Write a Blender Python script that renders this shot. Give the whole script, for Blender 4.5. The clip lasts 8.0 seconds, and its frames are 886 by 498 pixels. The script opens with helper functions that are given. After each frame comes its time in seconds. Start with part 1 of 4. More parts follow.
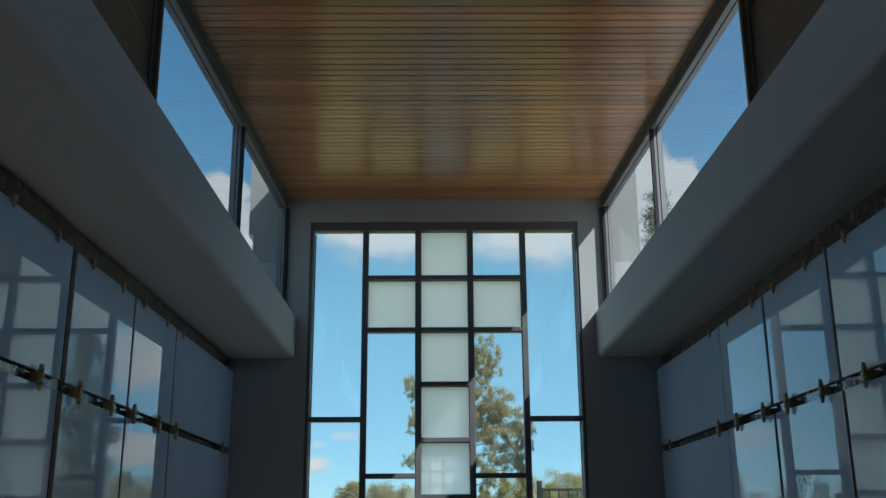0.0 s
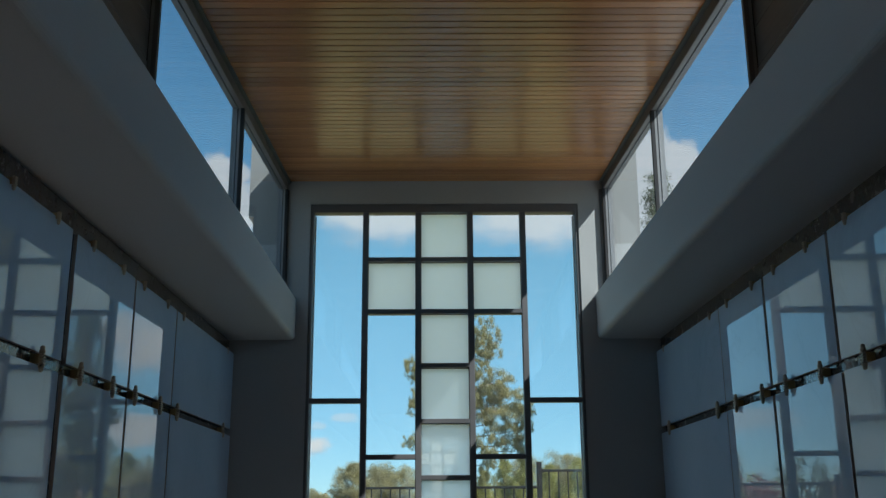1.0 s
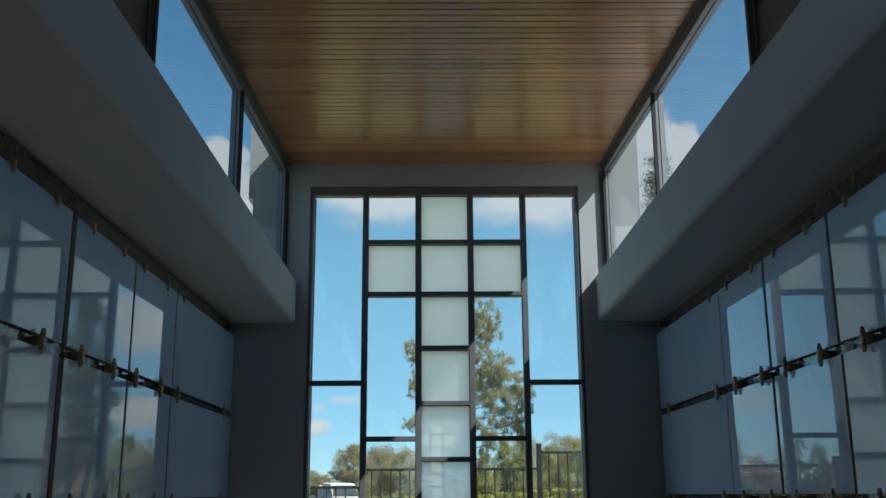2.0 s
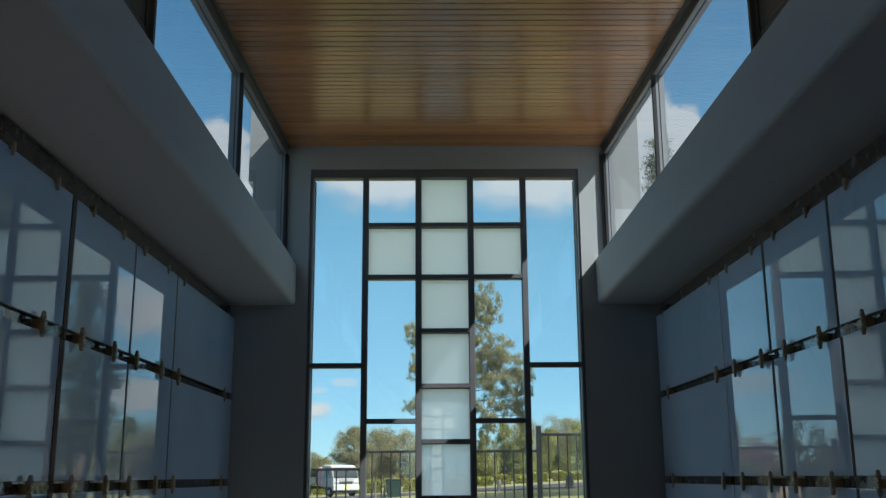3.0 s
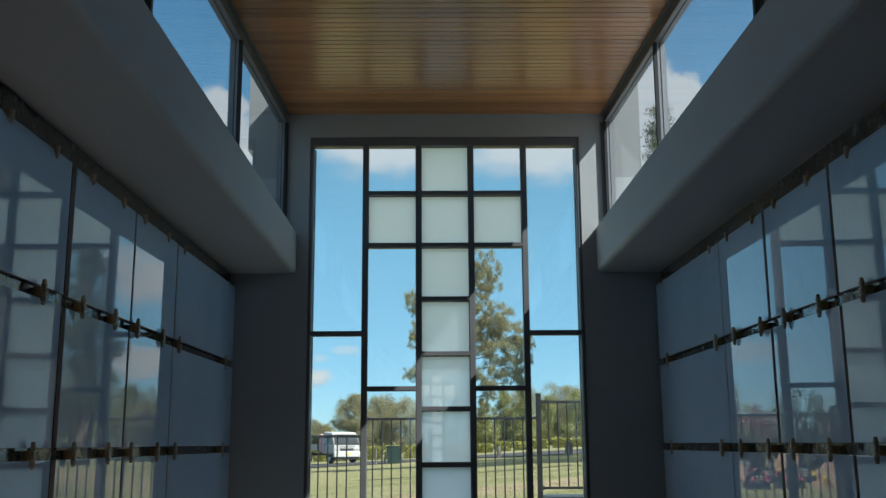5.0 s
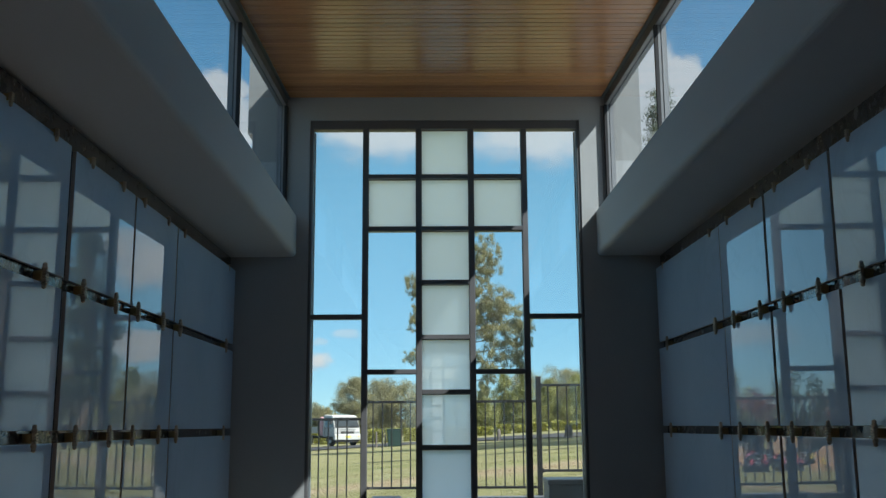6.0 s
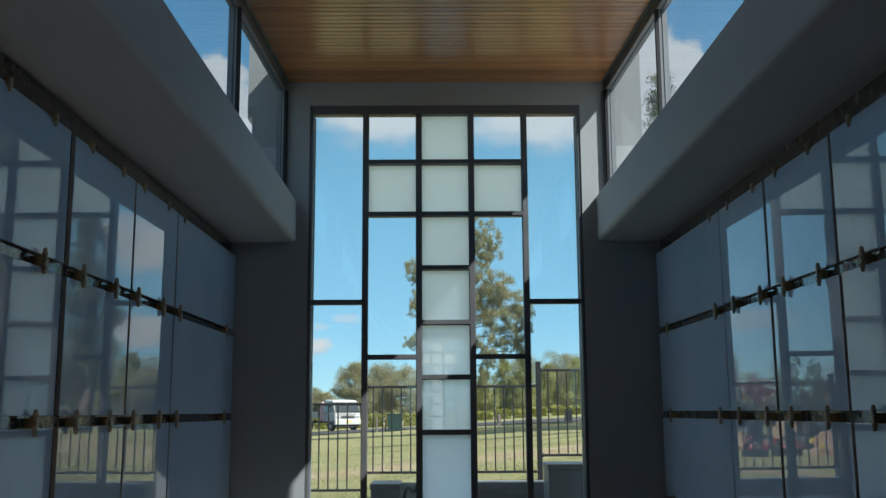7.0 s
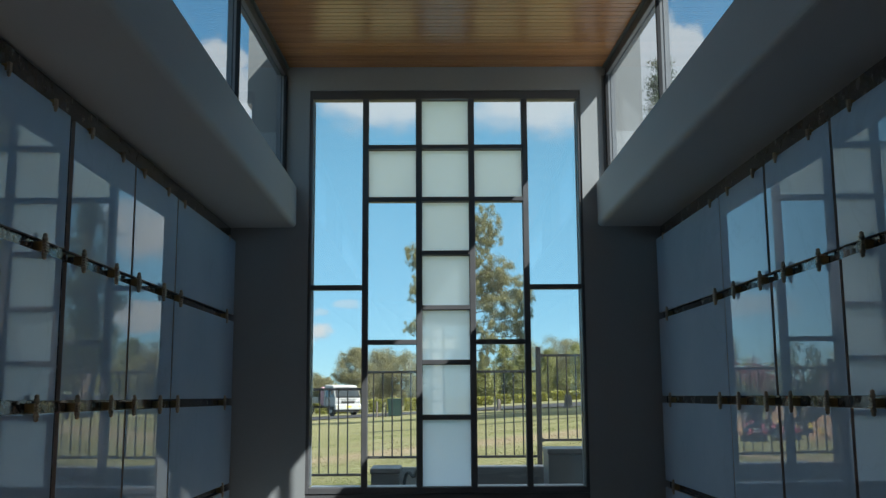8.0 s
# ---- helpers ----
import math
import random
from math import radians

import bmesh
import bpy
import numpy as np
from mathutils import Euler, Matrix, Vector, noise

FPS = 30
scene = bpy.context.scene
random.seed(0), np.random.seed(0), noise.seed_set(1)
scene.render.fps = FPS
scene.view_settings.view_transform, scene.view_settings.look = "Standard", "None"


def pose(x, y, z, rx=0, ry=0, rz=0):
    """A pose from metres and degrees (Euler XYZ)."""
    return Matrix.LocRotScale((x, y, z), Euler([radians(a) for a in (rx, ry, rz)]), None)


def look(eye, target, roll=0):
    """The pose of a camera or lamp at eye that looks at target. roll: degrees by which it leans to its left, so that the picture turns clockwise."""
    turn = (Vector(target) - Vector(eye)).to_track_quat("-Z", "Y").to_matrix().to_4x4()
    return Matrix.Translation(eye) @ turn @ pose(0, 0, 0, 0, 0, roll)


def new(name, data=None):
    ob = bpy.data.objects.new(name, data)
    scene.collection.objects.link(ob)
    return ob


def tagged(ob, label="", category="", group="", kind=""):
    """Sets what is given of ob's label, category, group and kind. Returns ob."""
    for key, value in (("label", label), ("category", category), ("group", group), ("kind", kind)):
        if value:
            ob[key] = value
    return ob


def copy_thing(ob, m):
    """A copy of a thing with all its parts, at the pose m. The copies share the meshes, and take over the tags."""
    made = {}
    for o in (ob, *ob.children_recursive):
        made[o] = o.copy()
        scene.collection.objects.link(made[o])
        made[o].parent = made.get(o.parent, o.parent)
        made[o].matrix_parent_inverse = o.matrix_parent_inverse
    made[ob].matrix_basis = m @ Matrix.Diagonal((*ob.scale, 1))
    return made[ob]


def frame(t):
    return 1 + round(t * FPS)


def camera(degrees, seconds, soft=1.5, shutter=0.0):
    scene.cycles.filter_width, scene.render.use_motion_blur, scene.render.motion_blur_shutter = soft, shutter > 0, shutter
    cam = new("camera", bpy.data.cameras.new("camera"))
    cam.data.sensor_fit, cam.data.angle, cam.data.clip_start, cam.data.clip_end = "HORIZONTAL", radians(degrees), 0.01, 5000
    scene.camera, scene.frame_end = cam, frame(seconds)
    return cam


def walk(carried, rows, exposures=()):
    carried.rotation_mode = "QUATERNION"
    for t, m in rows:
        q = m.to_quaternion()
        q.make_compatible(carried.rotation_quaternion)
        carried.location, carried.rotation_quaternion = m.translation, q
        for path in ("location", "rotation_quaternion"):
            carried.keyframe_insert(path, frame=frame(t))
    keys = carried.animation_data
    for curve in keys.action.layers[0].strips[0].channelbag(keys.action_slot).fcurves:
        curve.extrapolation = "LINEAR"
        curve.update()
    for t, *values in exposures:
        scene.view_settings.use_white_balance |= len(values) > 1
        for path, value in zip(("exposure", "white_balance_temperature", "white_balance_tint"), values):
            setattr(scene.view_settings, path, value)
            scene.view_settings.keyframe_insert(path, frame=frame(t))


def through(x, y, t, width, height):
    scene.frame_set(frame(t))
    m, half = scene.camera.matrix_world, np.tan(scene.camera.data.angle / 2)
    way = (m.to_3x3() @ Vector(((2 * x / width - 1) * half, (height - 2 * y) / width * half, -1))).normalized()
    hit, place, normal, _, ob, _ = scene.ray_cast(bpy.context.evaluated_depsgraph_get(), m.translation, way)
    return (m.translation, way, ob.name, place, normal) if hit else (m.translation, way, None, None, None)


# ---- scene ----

# ------------------------------------------------------------ camera
cam = camera(48.04, 8.0, 1.4)
EXPOSURE, SKY, SUN = 2.38, 0.066, 2.35
EYE = (0.0, 0.0, 1.5)
# seconds, tilt, lean, heading: a slow tilt down on a tripod
TILT = [
    (0.0, 105.917, 0.351, -0.493), (0.5, 105.410, 0.350, -0.491), (1.0, 104.872, 0.350, -0.488),
    (1.5, 104.375, 0.349, -0.486), (2.0, 103.867, 0.349, -0.484), (2.5, 103.383, 0.348, -0.482),
    (3.0, 102.880, 0.348, -0.479), (3.5, 102.481, 0.347, -0.477), (4.0, 101.984, 0.346, -0.474),
    (4.5, 101.535, 0.346, -0.472), (5.0, 101.052, 0.345, -0.469), (5.5, 100.600, 0.344, -0.466),
    (6.0, 100.100, 0.343, -0.464), (6.5, 99.699, 0.342, -0.461), (7.0, 99.253, 0.341, -0.458),
    (7.5, 98.858, 0.341, -0.455), (8.0, 98.411, 0.340, -0.452),
]
walk(cam, [(t, pose(*EYE, a, b, c)) for t, a, b, c in TILT], exposures=[(0.0, EXPOSURE), (8.0, EXPOSURE)])

# ------------------------------------------------------------ daylight
SUN_TRAVEL = Vector((-1.0, 0.73, -1.18)).normalized()
to_sun = -SUN_TRAVEL
sky_world = bpy.data.worlds.new("daylight")
sky_world.use_nodes = True
scene.world = sky_world
wn, wl = sky_world.node_tree.nodes, sky_world.node_tree.links
sky = wn.new("ShaderNodeTexSky")
sky.sky_type = "NISHITA"
sky.sun_disc = False
sky.sun_elevation = math.asin(to_sun.z)
sky.sun_rotation = math.atan2(to_sun.x, to_sun.y)
sky.altitude = 3500
sky.air_density, sky.dust_density, sky.ozone_density = 1.0, 0.0, 1.0
clear_air = wn.new("ShaderNodeMix")          # clean southern air: a deeper, cooler blue
clear_air.data_type, clear_air.blend_type = "RGBA", "MULTIPLY"
clear_air.inputs[0].default_value = 1.0
clear_air.inputs[7].default_value = (0.73, 0.82, 0.86, 1.0)
wl.new(sky.outputs["Color"], clear_air.inputs[6])
haze = wn.new("ShaderNodeMix")               # a thin even veil evens out the sky from horizon to zenith
haze.data_type = "RGBA"
haze.inputs[0].default_value = 0.76
haze.inputs[7].default_value = (0.58, 1.63, 2.20, 1.0)
wl.new(clear_air.outputs[2], haze.inputs[6])
deep, deepen = wn.new("ShaderNodeMapRange"), wn.new("ShaderNodeMix")          # the veil thins out and the blue deepens with height
deep.interpolation_type = "SMOOTHSTEP"
deep.inputs["From Min"].default_value, deep.inputs["From Max"].default_value = 0.16, 0.50
deepen.data_type, deepen.blend_type = "RGBA", "MULTIPLY"
deepen.inputs[7].default_value = (0.52, 0.57, 0.68, 1.0)
wl.new(haze.outputs[2], deepen.inputs[6])
wl.new(deep.outputs["Result"], deepen.inputs[0])
# scattered fair-weather cloud higher up, all round the sky
up = wn.new("ShaderNodeTexCoord")
up_xyz, puffs, cover, rise, both_up = (wn.new(k) for k in ("ShaderNodeSeparateXYZ", "ShaderNodeTexNoise", "ShaderNodeMapRange", "ShaderNodeMapRange", "ShaderNodeMath"))
wl.new(up.outputs["Generated"], up_xyz.inputs["Vector"])
wl.new(up.outputs["Generated"], puffs.inputs["Vector"])
puffs.inputs["Scale"].default_value, puffs.inputs["Detail"].default_value, puffs.inputs["Roughness"].default_value = 3.2, 7.0, 0.55
cover.interpolation_type = rise.interpolation_type = "SMOOTHSTEP"
cover.inputs["From Min"].default_value, cover.inputs["From Max"].default_value = 0.39, 0.53
wl.new(puffs.outputs["Fac"], cover.inputs["Value"])
rise.inputs["From Min"].default_value, rise.inputs["From Max"].default_value = 0.50, 0.62
wl.new(up_xyz.outputs["Z"], rise.inputs["Value"])
wl.new(up_xyz.outputs["Z"], deep.inputs["Value"])
both_up.operation = "MULTIPLY"
wl.new(cover.outputs["Result"], both_up.inputs[0])
wl.new(rise.outputs["Result"], both_up.inputs[1])
clouded = wn.new("ShaderNodeMix")
clouded.data_type = "RGBA"
clouded.inputs[7].default_value = (3.50, 3.75, 4.00, 1.0)
wl.new(both_up.outputs[0], clouded.inputs[0])
wl.new(deepen.outputs[2], clouded.inputs[6])
wl.new(clouded.outputs[2], wn["Background"].inputs["Color"])
wn["Background"].inputs["Strength"].default_value = SKY
sun_data = bpy.data.lights.new("sun", "SUN")
sun_data.energy, sun_data.angle, sun_data.color = SUN, radians(0.53), (1.0, 0.95, 0.87)
sun = new("sun", sun_data)
sun.matrix_world = look(to_sun * 60, (0, 0, 0))


# ------------------------------------------------------------ building helpers
def box(bm, x0, x1, y0, y1, z0, z1, bevel=0.0, seg=1):
    """An upright box between the given limits, with an optional bevel."""
    r = bmesh.ops.create_cube(bm, size=1.0)
    m = Matrix.LocRotScale(((x0 + x1) / 2, (y0 + y1) / 2, (z0 + z1) / 2), None, (abs(x1 - x0), abs(y1 - y0), abs(z1 - z0)))
    bmesh.ops.transform(bm, matrix=m, verts=r["verts"])
    if bevel:
        es = list({e for v in r["verts"] for e in v.link_edges})
        bmesh.ops.bevel(bm, geom=es, offset=bevel, segments=seg, affect="EDGES", profile=0.5)
    return bm


def tube(bm, a, b, r0, r1=None, n=8):
    """A round bar from a to b."""
    a, b = Vector(a), Vector(b)
    d = b - a
    m = Matrix.Translation((a + b) / 2) @ d.to_track_quat("Z", "Y").to_matrix().to_4x4()
    bmesh.ops.create_cone(bm, cap_ends=True, segments=n, radius1=r0, radius2=r0 if r1 is None else r1, depth=d.length, matrix=m)
    return bm


def lathe(bm, profile, n=12, at=(0, 0, 0)):
    """A turned shape round z from (radius, height) pairs."""
    rings = []
    for r, h in profile:
        rings.append([bm.verts.new((at[0] + r * math.cos(2 * math.pi * k / n), at[1] + r * math.sin(2 * math.pi * k / n), at[2] + h)) for k in range(n)])
    for p, q in zip(rings, rings[1:]):
        for k in range(n):
            bm.faces.new((p[k], p[(k + 1) % n], q[(k + 1) % n], q[k]))
    bm.faces.new(list(reversed(rings[0])))
    bm.faces.new(rings[-1])
    return bm


def bevel_all(bm, w, seg=1):
    bmesh.ops.bevel(bm, geom=list(bm.edges), offset=w, segments=seg, affect="EDGES", profile=0.5)
    return bm


def mesh_of(name, bm, material, smooth=False):
    bmesh.ops.recalc_face_normals(bm, faces=bm.faces)
    me = bpy.data.meshes.new(name)
    bm.to_mesh(me)
    bm.free()
    me.materials.append(material)
    if smooth:
        me.polygons.foreach_set("use_smooth", [True] * len(me.polygons))
    return me


def part(name, bm, material, parent, label="", smooth=False, at=None):
    """One mesh object under a thing or a part."""
    ob = new(name, mesh_of(name, bm, material, smooth))
    ob.parent = parent
    if at is not None:
        ob.location = at
    return tagged(ob, label)


def solid(name, bm, material, label, category, kind="", group="", smooth=False):
    """A one-mesh thing or piece of the setting."""
    return tagged(new(name, mesh_of(name, bm, material, smooth)), label, category, group, kind)


def base(name, label, category, at=(0, 0, 0), group="", kind=""):
    """An Empty at the foot of a thing, to parent its parts."""
    ob = tagged(new(name), label, category, group, kind)
    ob.empty_display_size = 0.1
    ob.location = at
    return ob


# ------------------------------------------------------------ materials
def nodes_of(name):
    m = bpy.data.materials.new(name)
    m.use_nodes = True
    nt = m.node_tree
    return m, nt.nodes, nt.links, nt.nodes["Principled BSDF"]


def coords(n, l, scale, stretch=(1, 1, 1), random_shift=True):
    """Object coordinates, shifted by the object's random number, at a scale in repeats per metre."""
    tc, mp = n.new("ShaderNodeTexCoord"), n.new("ShaderNodeMapping")
    mp.inputs["Scale"].default_value = [scale * s for s in stretch]
    l.new(tc.outputs["Object"], mp.inputs["Vector"])
    if random_shift:
        oi, mul = n.new("ShaderNodeObjectInfo"), n.new("ShaderNodeMath")
        mul.operation = "MULTIPLY"
        mul.inputs[1].default_value = 37.0
        l.new(oi.outputs["Random"], mul.inputs[0])
        l.new(mul.outputs[0], mp.inputs["Location"])
    return mp.outputs["Vector"]


def noise_at(n, l, scale, detail=4.0, rough=0.55, stretch=(1, 1, 1)):
    t = n.new("ShaderNodeTexNoise")
    t.inputs["Scale"].default_value = 1.0
    t.inputs["Detail"].default_value = detail
    t.inputs["Roughness"].default_value = rough
    l.new(coords(n, l, scale, stretch), t.inputs["Vector"])
    return t.outputs["Fac"]


def ramp(n, l, fac, stops):
    r = n.new("ShaderNodeValToRGB")
    while len(r.color_ramp.elements) < len(stops):
        r.color_ramp.elements.new(0.5)
    for e, (p, c) in zip(r.color_ramp.elements, stops):
        e.position, e.color = p, (*c, 1.0)
    l.new(fac, r.inputs["Fac"])
    return r.outputs["Color"]


def blend(n, l, fac, a, b, mode="MIX"):
    m = n.new("ShaderNodeMix")
    m.data_type, m.blend_type = "RGBA", mode
    for value, socket in ((fac, m.inputs[0]), (a, m.inputs[6]), (b, m.inputs[7])):
        if isinstance(value, (int, float)):
            socket.default_value = value
        elif isinstance(value, tuple):
            socket.default_value = (*value, 1.0)
        else:
            l.new(value, socket)
    return m.outputs[2]


def bump(n, l, height, strength, distance, bsdf):
    b = n.new("ShaderNodeBump")
    b.inputs["Strength"].default_value = strength
    b.inputs["Distance"].default_value = distance
    l.new(height, b.inputs["Height"])
    l.new(b.outputs["Normal"], bsdf.inputs["Normal"])


def surface(name, dark, light, rough, metal=0.0, coarse=1.5, fine=30.0, relief=0.2, depth=0.002, rough_var=0.1, spec=0.5, stretch=(1, 1, 1)):
    """A plain surface with stains at a coarse scale and grain at a fine one."""
    m, n, l, p = nodes_of(name)
    a = noise_at(n, l, coarse, 5, 0.6, stretch)
    b = noise_at(n, l, fine, 4, 0.6, stretch)
    mixed = blend(n, l, 0.35, a, b)
    l.new(ramp(n, l, mixed, [(0.3, dark), (0.7, light)]), p.inputs["Base Color"])
    mr = n.new("ShaderNodeMapRange")
    mr.inputs["From Min"].default_value, mr.inputs["From Max"].default_value = 0.3, 0.7
    mr.inputs["To Min"].default_value, mr.inputs["To Max"].default_value = max(0.02, rough - rough_var), min(1.0, rough + rough_var)
    l.new(a, mr.inputs["Value"])
    l.new(mr.outputs["Result"], p.inputs["Roughness"])
    p.inputs["Metallic"].default_value = metal
    p.inputs["Specular IOR Level"].default_value = spec
    if relief:
        bump(n, l, b, relief, depth, p)
    return m


def glass_gloss(n, l, straight=0.055):
    """How much a glass face reflects, from a few per cent straight on to far more at a graze."""
    lw, pw, ma = n.new("ShaderNodeLayerWeight"), n.new("ShaderNodeMath"), n.new("ShaderNodeMath")
    lw.inputs["Blend"].default_value = 0.5
    pw.operation, ma.operation = "POWER", "MULTIPLY_ADD"
    pw.inputs[1].default_value = 5.0
    ma.inputs[1].default_value, ma.inputs[2].default_value = 0.22, straight
    l.new(lw.outputs["Facing"], pw.inputs[0])
    l.new(pw.outputs[0], ma.inputs[0])
    return ma.outputs[0]


def clear_glass(name, tint, dust_veil=0.025):
    """A thin pane: clear straight through, with the gloss of glass and a pale translucent veil that imitates lens haze.
    """
    m, n, l, p = nodes_of(name)
    n.remove(p)
    tr, gl, mix = n.new("ShaderNodeBsdfTransparent"), n.new("ShaderNodeBsdfGlossy"), n.new("ShaderNodeMixShader")
    film, veiled = n.new("ShaderNodeBsdfTranslucent"), n.new("ShaderNodeMixShader")
    tr.inputs["Color"].default_value = (*tint, 1)
    film.inputs["Color"].default_value = (0.85, 0.87, 0.88, 1)
    # uneven strength of the haze put into the pane
    veil_share = n.new("ShaderNodeMapRange")
    veil_share.inputs["From Min"].default_value, veil_share.inputs["From Max"].default_value = 0.3, 0.7
    veil_share.inputs["To Min"].default_value, veil_share.inputs["To Max"].default_value = 0.7 * dust_veil, 1.3 * dust_veil
    l.new(noise_at(n, l, 3.0, 5, 0.6), veil_share.inputs["Value"])
    l.new(veil_share.outputs["Result"], veiled.inputs["Fac"])
    l.new(tr.outputs["BSDF"], veiled.inputs[1])
    l.new(film.outputs["BSDF"], veiled.inputs[2])
    gl.inputs["Roughness"].default_value = 0.0
    l.new(glass_gloss(n, l), mix.inputs["Fac"])
    l.new(veiled.outputs["Shader"], mix.inputs[1])
    l.new(gl.outputs["BSDF"], mix.inputs[2])
    l.new(mix.outputs["Shader"], n["Material Output"].inputs["Surface"])
    return m


def frosted_glass(name, colour):
    """Opal film on glass: scatters the light that comes through, glossy on its face."""
    m, n, l, p = nodes_of(name)
    n.remove(p)
    tl, df, gl = n.new("ShaderNodeBsdfTranslucent"), n.new("ShaderNodeBsdfDiffuse"), n.new("ShaderNodeBsdfGlossy")
    m1, m2 = n.new("ShaderNodeMixShader"), n.new("ShaderNodeMixShader")
    cloud = noise_at(n, l, 2.2, 3, 0.5)
    tone = ramp(n, l, cloud, [(0.3, tuple(c * 0.975 for c in colour)), (0.7, colour)])
    l.new(tone, tl.inputs["Color"])
    l.new(tone, df.inputs["Color"])
    gl.inputs["Roughness"].default_value = 0.01
    m1.inputs["Fac"].default_value = 0.05
    l.new(tl.outputs["BSDF"], m1.inputs[1])
    l.new(df.outputs["BSDF"], m1.inputs[2])
    l.new(glass_gloss(n, l, 0.095), m2.inputs["Fac"])
    l.new(m1.outputs["Shader"], m2.inputs[1])
    l.new(gl.outputs["BSDF"], m2.inputs[2])
    l.new(m2.outputs["Shader"], n["Material Output"].inputs["Surface"])
    return m


def timber(name, dark, light):
    """Varnished boards: a tone for every board, grain along the board, a satin gloss."""
    m, n, l, p = nodes_of(name)
    geo = n.new("ShaderNodeNewGeometry")
    grain = noise_at(n, l, 1.0, 6, 0.65, (2.2, 70, 70))
    fleck = noise_at(n, l, 1.0, 3, 0.5, (14, 260, 260))
    tone = ramp(n, l, blend(n, l, 0.3, grain, fleck), [(0.25, dark), (0.75, light)])
    per = ramp(n, l, geo.outputs["Random Per Island"], [(0.0, (0.72, 0.70, 0.68)), (0.5, (0.95, 0.93, 0.9)), (1.0, (1.2, 1.12, 1.05))])
    l.new(blend(n, l, 1.0, tone, per, "MULTIPLY"), p.inputs["Base Color"])
    p.inputs["Roughness"].default_value = 0.25
    p.inputs["Specular IOR Level"].default_value = 0.6
    bump(n, l, grain, 0.12, 0.0015, p)
    return m


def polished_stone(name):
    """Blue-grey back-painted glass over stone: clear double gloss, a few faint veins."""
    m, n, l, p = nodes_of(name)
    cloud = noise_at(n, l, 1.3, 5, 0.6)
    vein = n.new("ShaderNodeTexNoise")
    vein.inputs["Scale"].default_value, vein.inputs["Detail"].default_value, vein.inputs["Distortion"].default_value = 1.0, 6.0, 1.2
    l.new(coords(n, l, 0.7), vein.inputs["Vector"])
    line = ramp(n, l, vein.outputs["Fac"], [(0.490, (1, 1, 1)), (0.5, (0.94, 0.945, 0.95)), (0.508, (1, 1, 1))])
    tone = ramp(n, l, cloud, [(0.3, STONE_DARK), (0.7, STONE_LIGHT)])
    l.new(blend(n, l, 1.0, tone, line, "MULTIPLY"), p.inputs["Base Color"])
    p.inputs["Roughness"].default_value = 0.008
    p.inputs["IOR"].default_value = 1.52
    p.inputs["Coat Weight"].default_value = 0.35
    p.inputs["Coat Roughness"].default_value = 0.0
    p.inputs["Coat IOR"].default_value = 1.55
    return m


def polished_black(name, shine):
    """Dark backing, dusty in patches."""
    m, n, l, p = nodes_of(name)
    dust_veil = noise_at(n, l, 14, 5, 0.7)
    l.new(ramp(n, l, dust_veil, [(0.42, (0.075, 0.064, 0.058)), (0.68, (0.150, 0.132, 0.118))]), p.inputs["Base Color"])
    l.new(ramp(n, l, dust_veil, [(0.47, (shine, shine, shine)), (0.70, (0.45, 0.45, 0.45))]), p.inputs["Roughness"])
    p.inputs["Coat Weight"].default_value = 0.4 if shine < 0.1 else 0.0
    p.inputs["Coat Roughness"].default_value = 0.02
    return m


def leafage(name, dark, light, through=0.35):
    """Foliage: a tone for every leaf, some light through it."""
    m, n, l, p = nodes_of(name)
    geo = n.new("ShaderNodeNewGeometry")
    tone = ramp(n, l, geo.outputs["Random Per Island"], [(0.0, dark), (0.6, light), (1.0, tuple(min(1, c * 1.2) for c in light))])
    l.new(tone, p.inputs["Base Color"])
    p.inputs["Roughness"].default_value = 0.6
    tl, mx = n.new("ShaderNodeBsdfTranslucent"), n.new("ShaderNodeMixShader")
    l.new(tone, tl.inputs["Color"])
    mx.inputs["Fac"].default_value = through
    l.new(p.outputs["BSDF"], mx.inputs[1])
    l.new(tl.outputs["BSDF"], mx.inputs[2])
    l.new(mx.outputs["Shader"], n["Material Output"].inputs["Surface"])
    return m


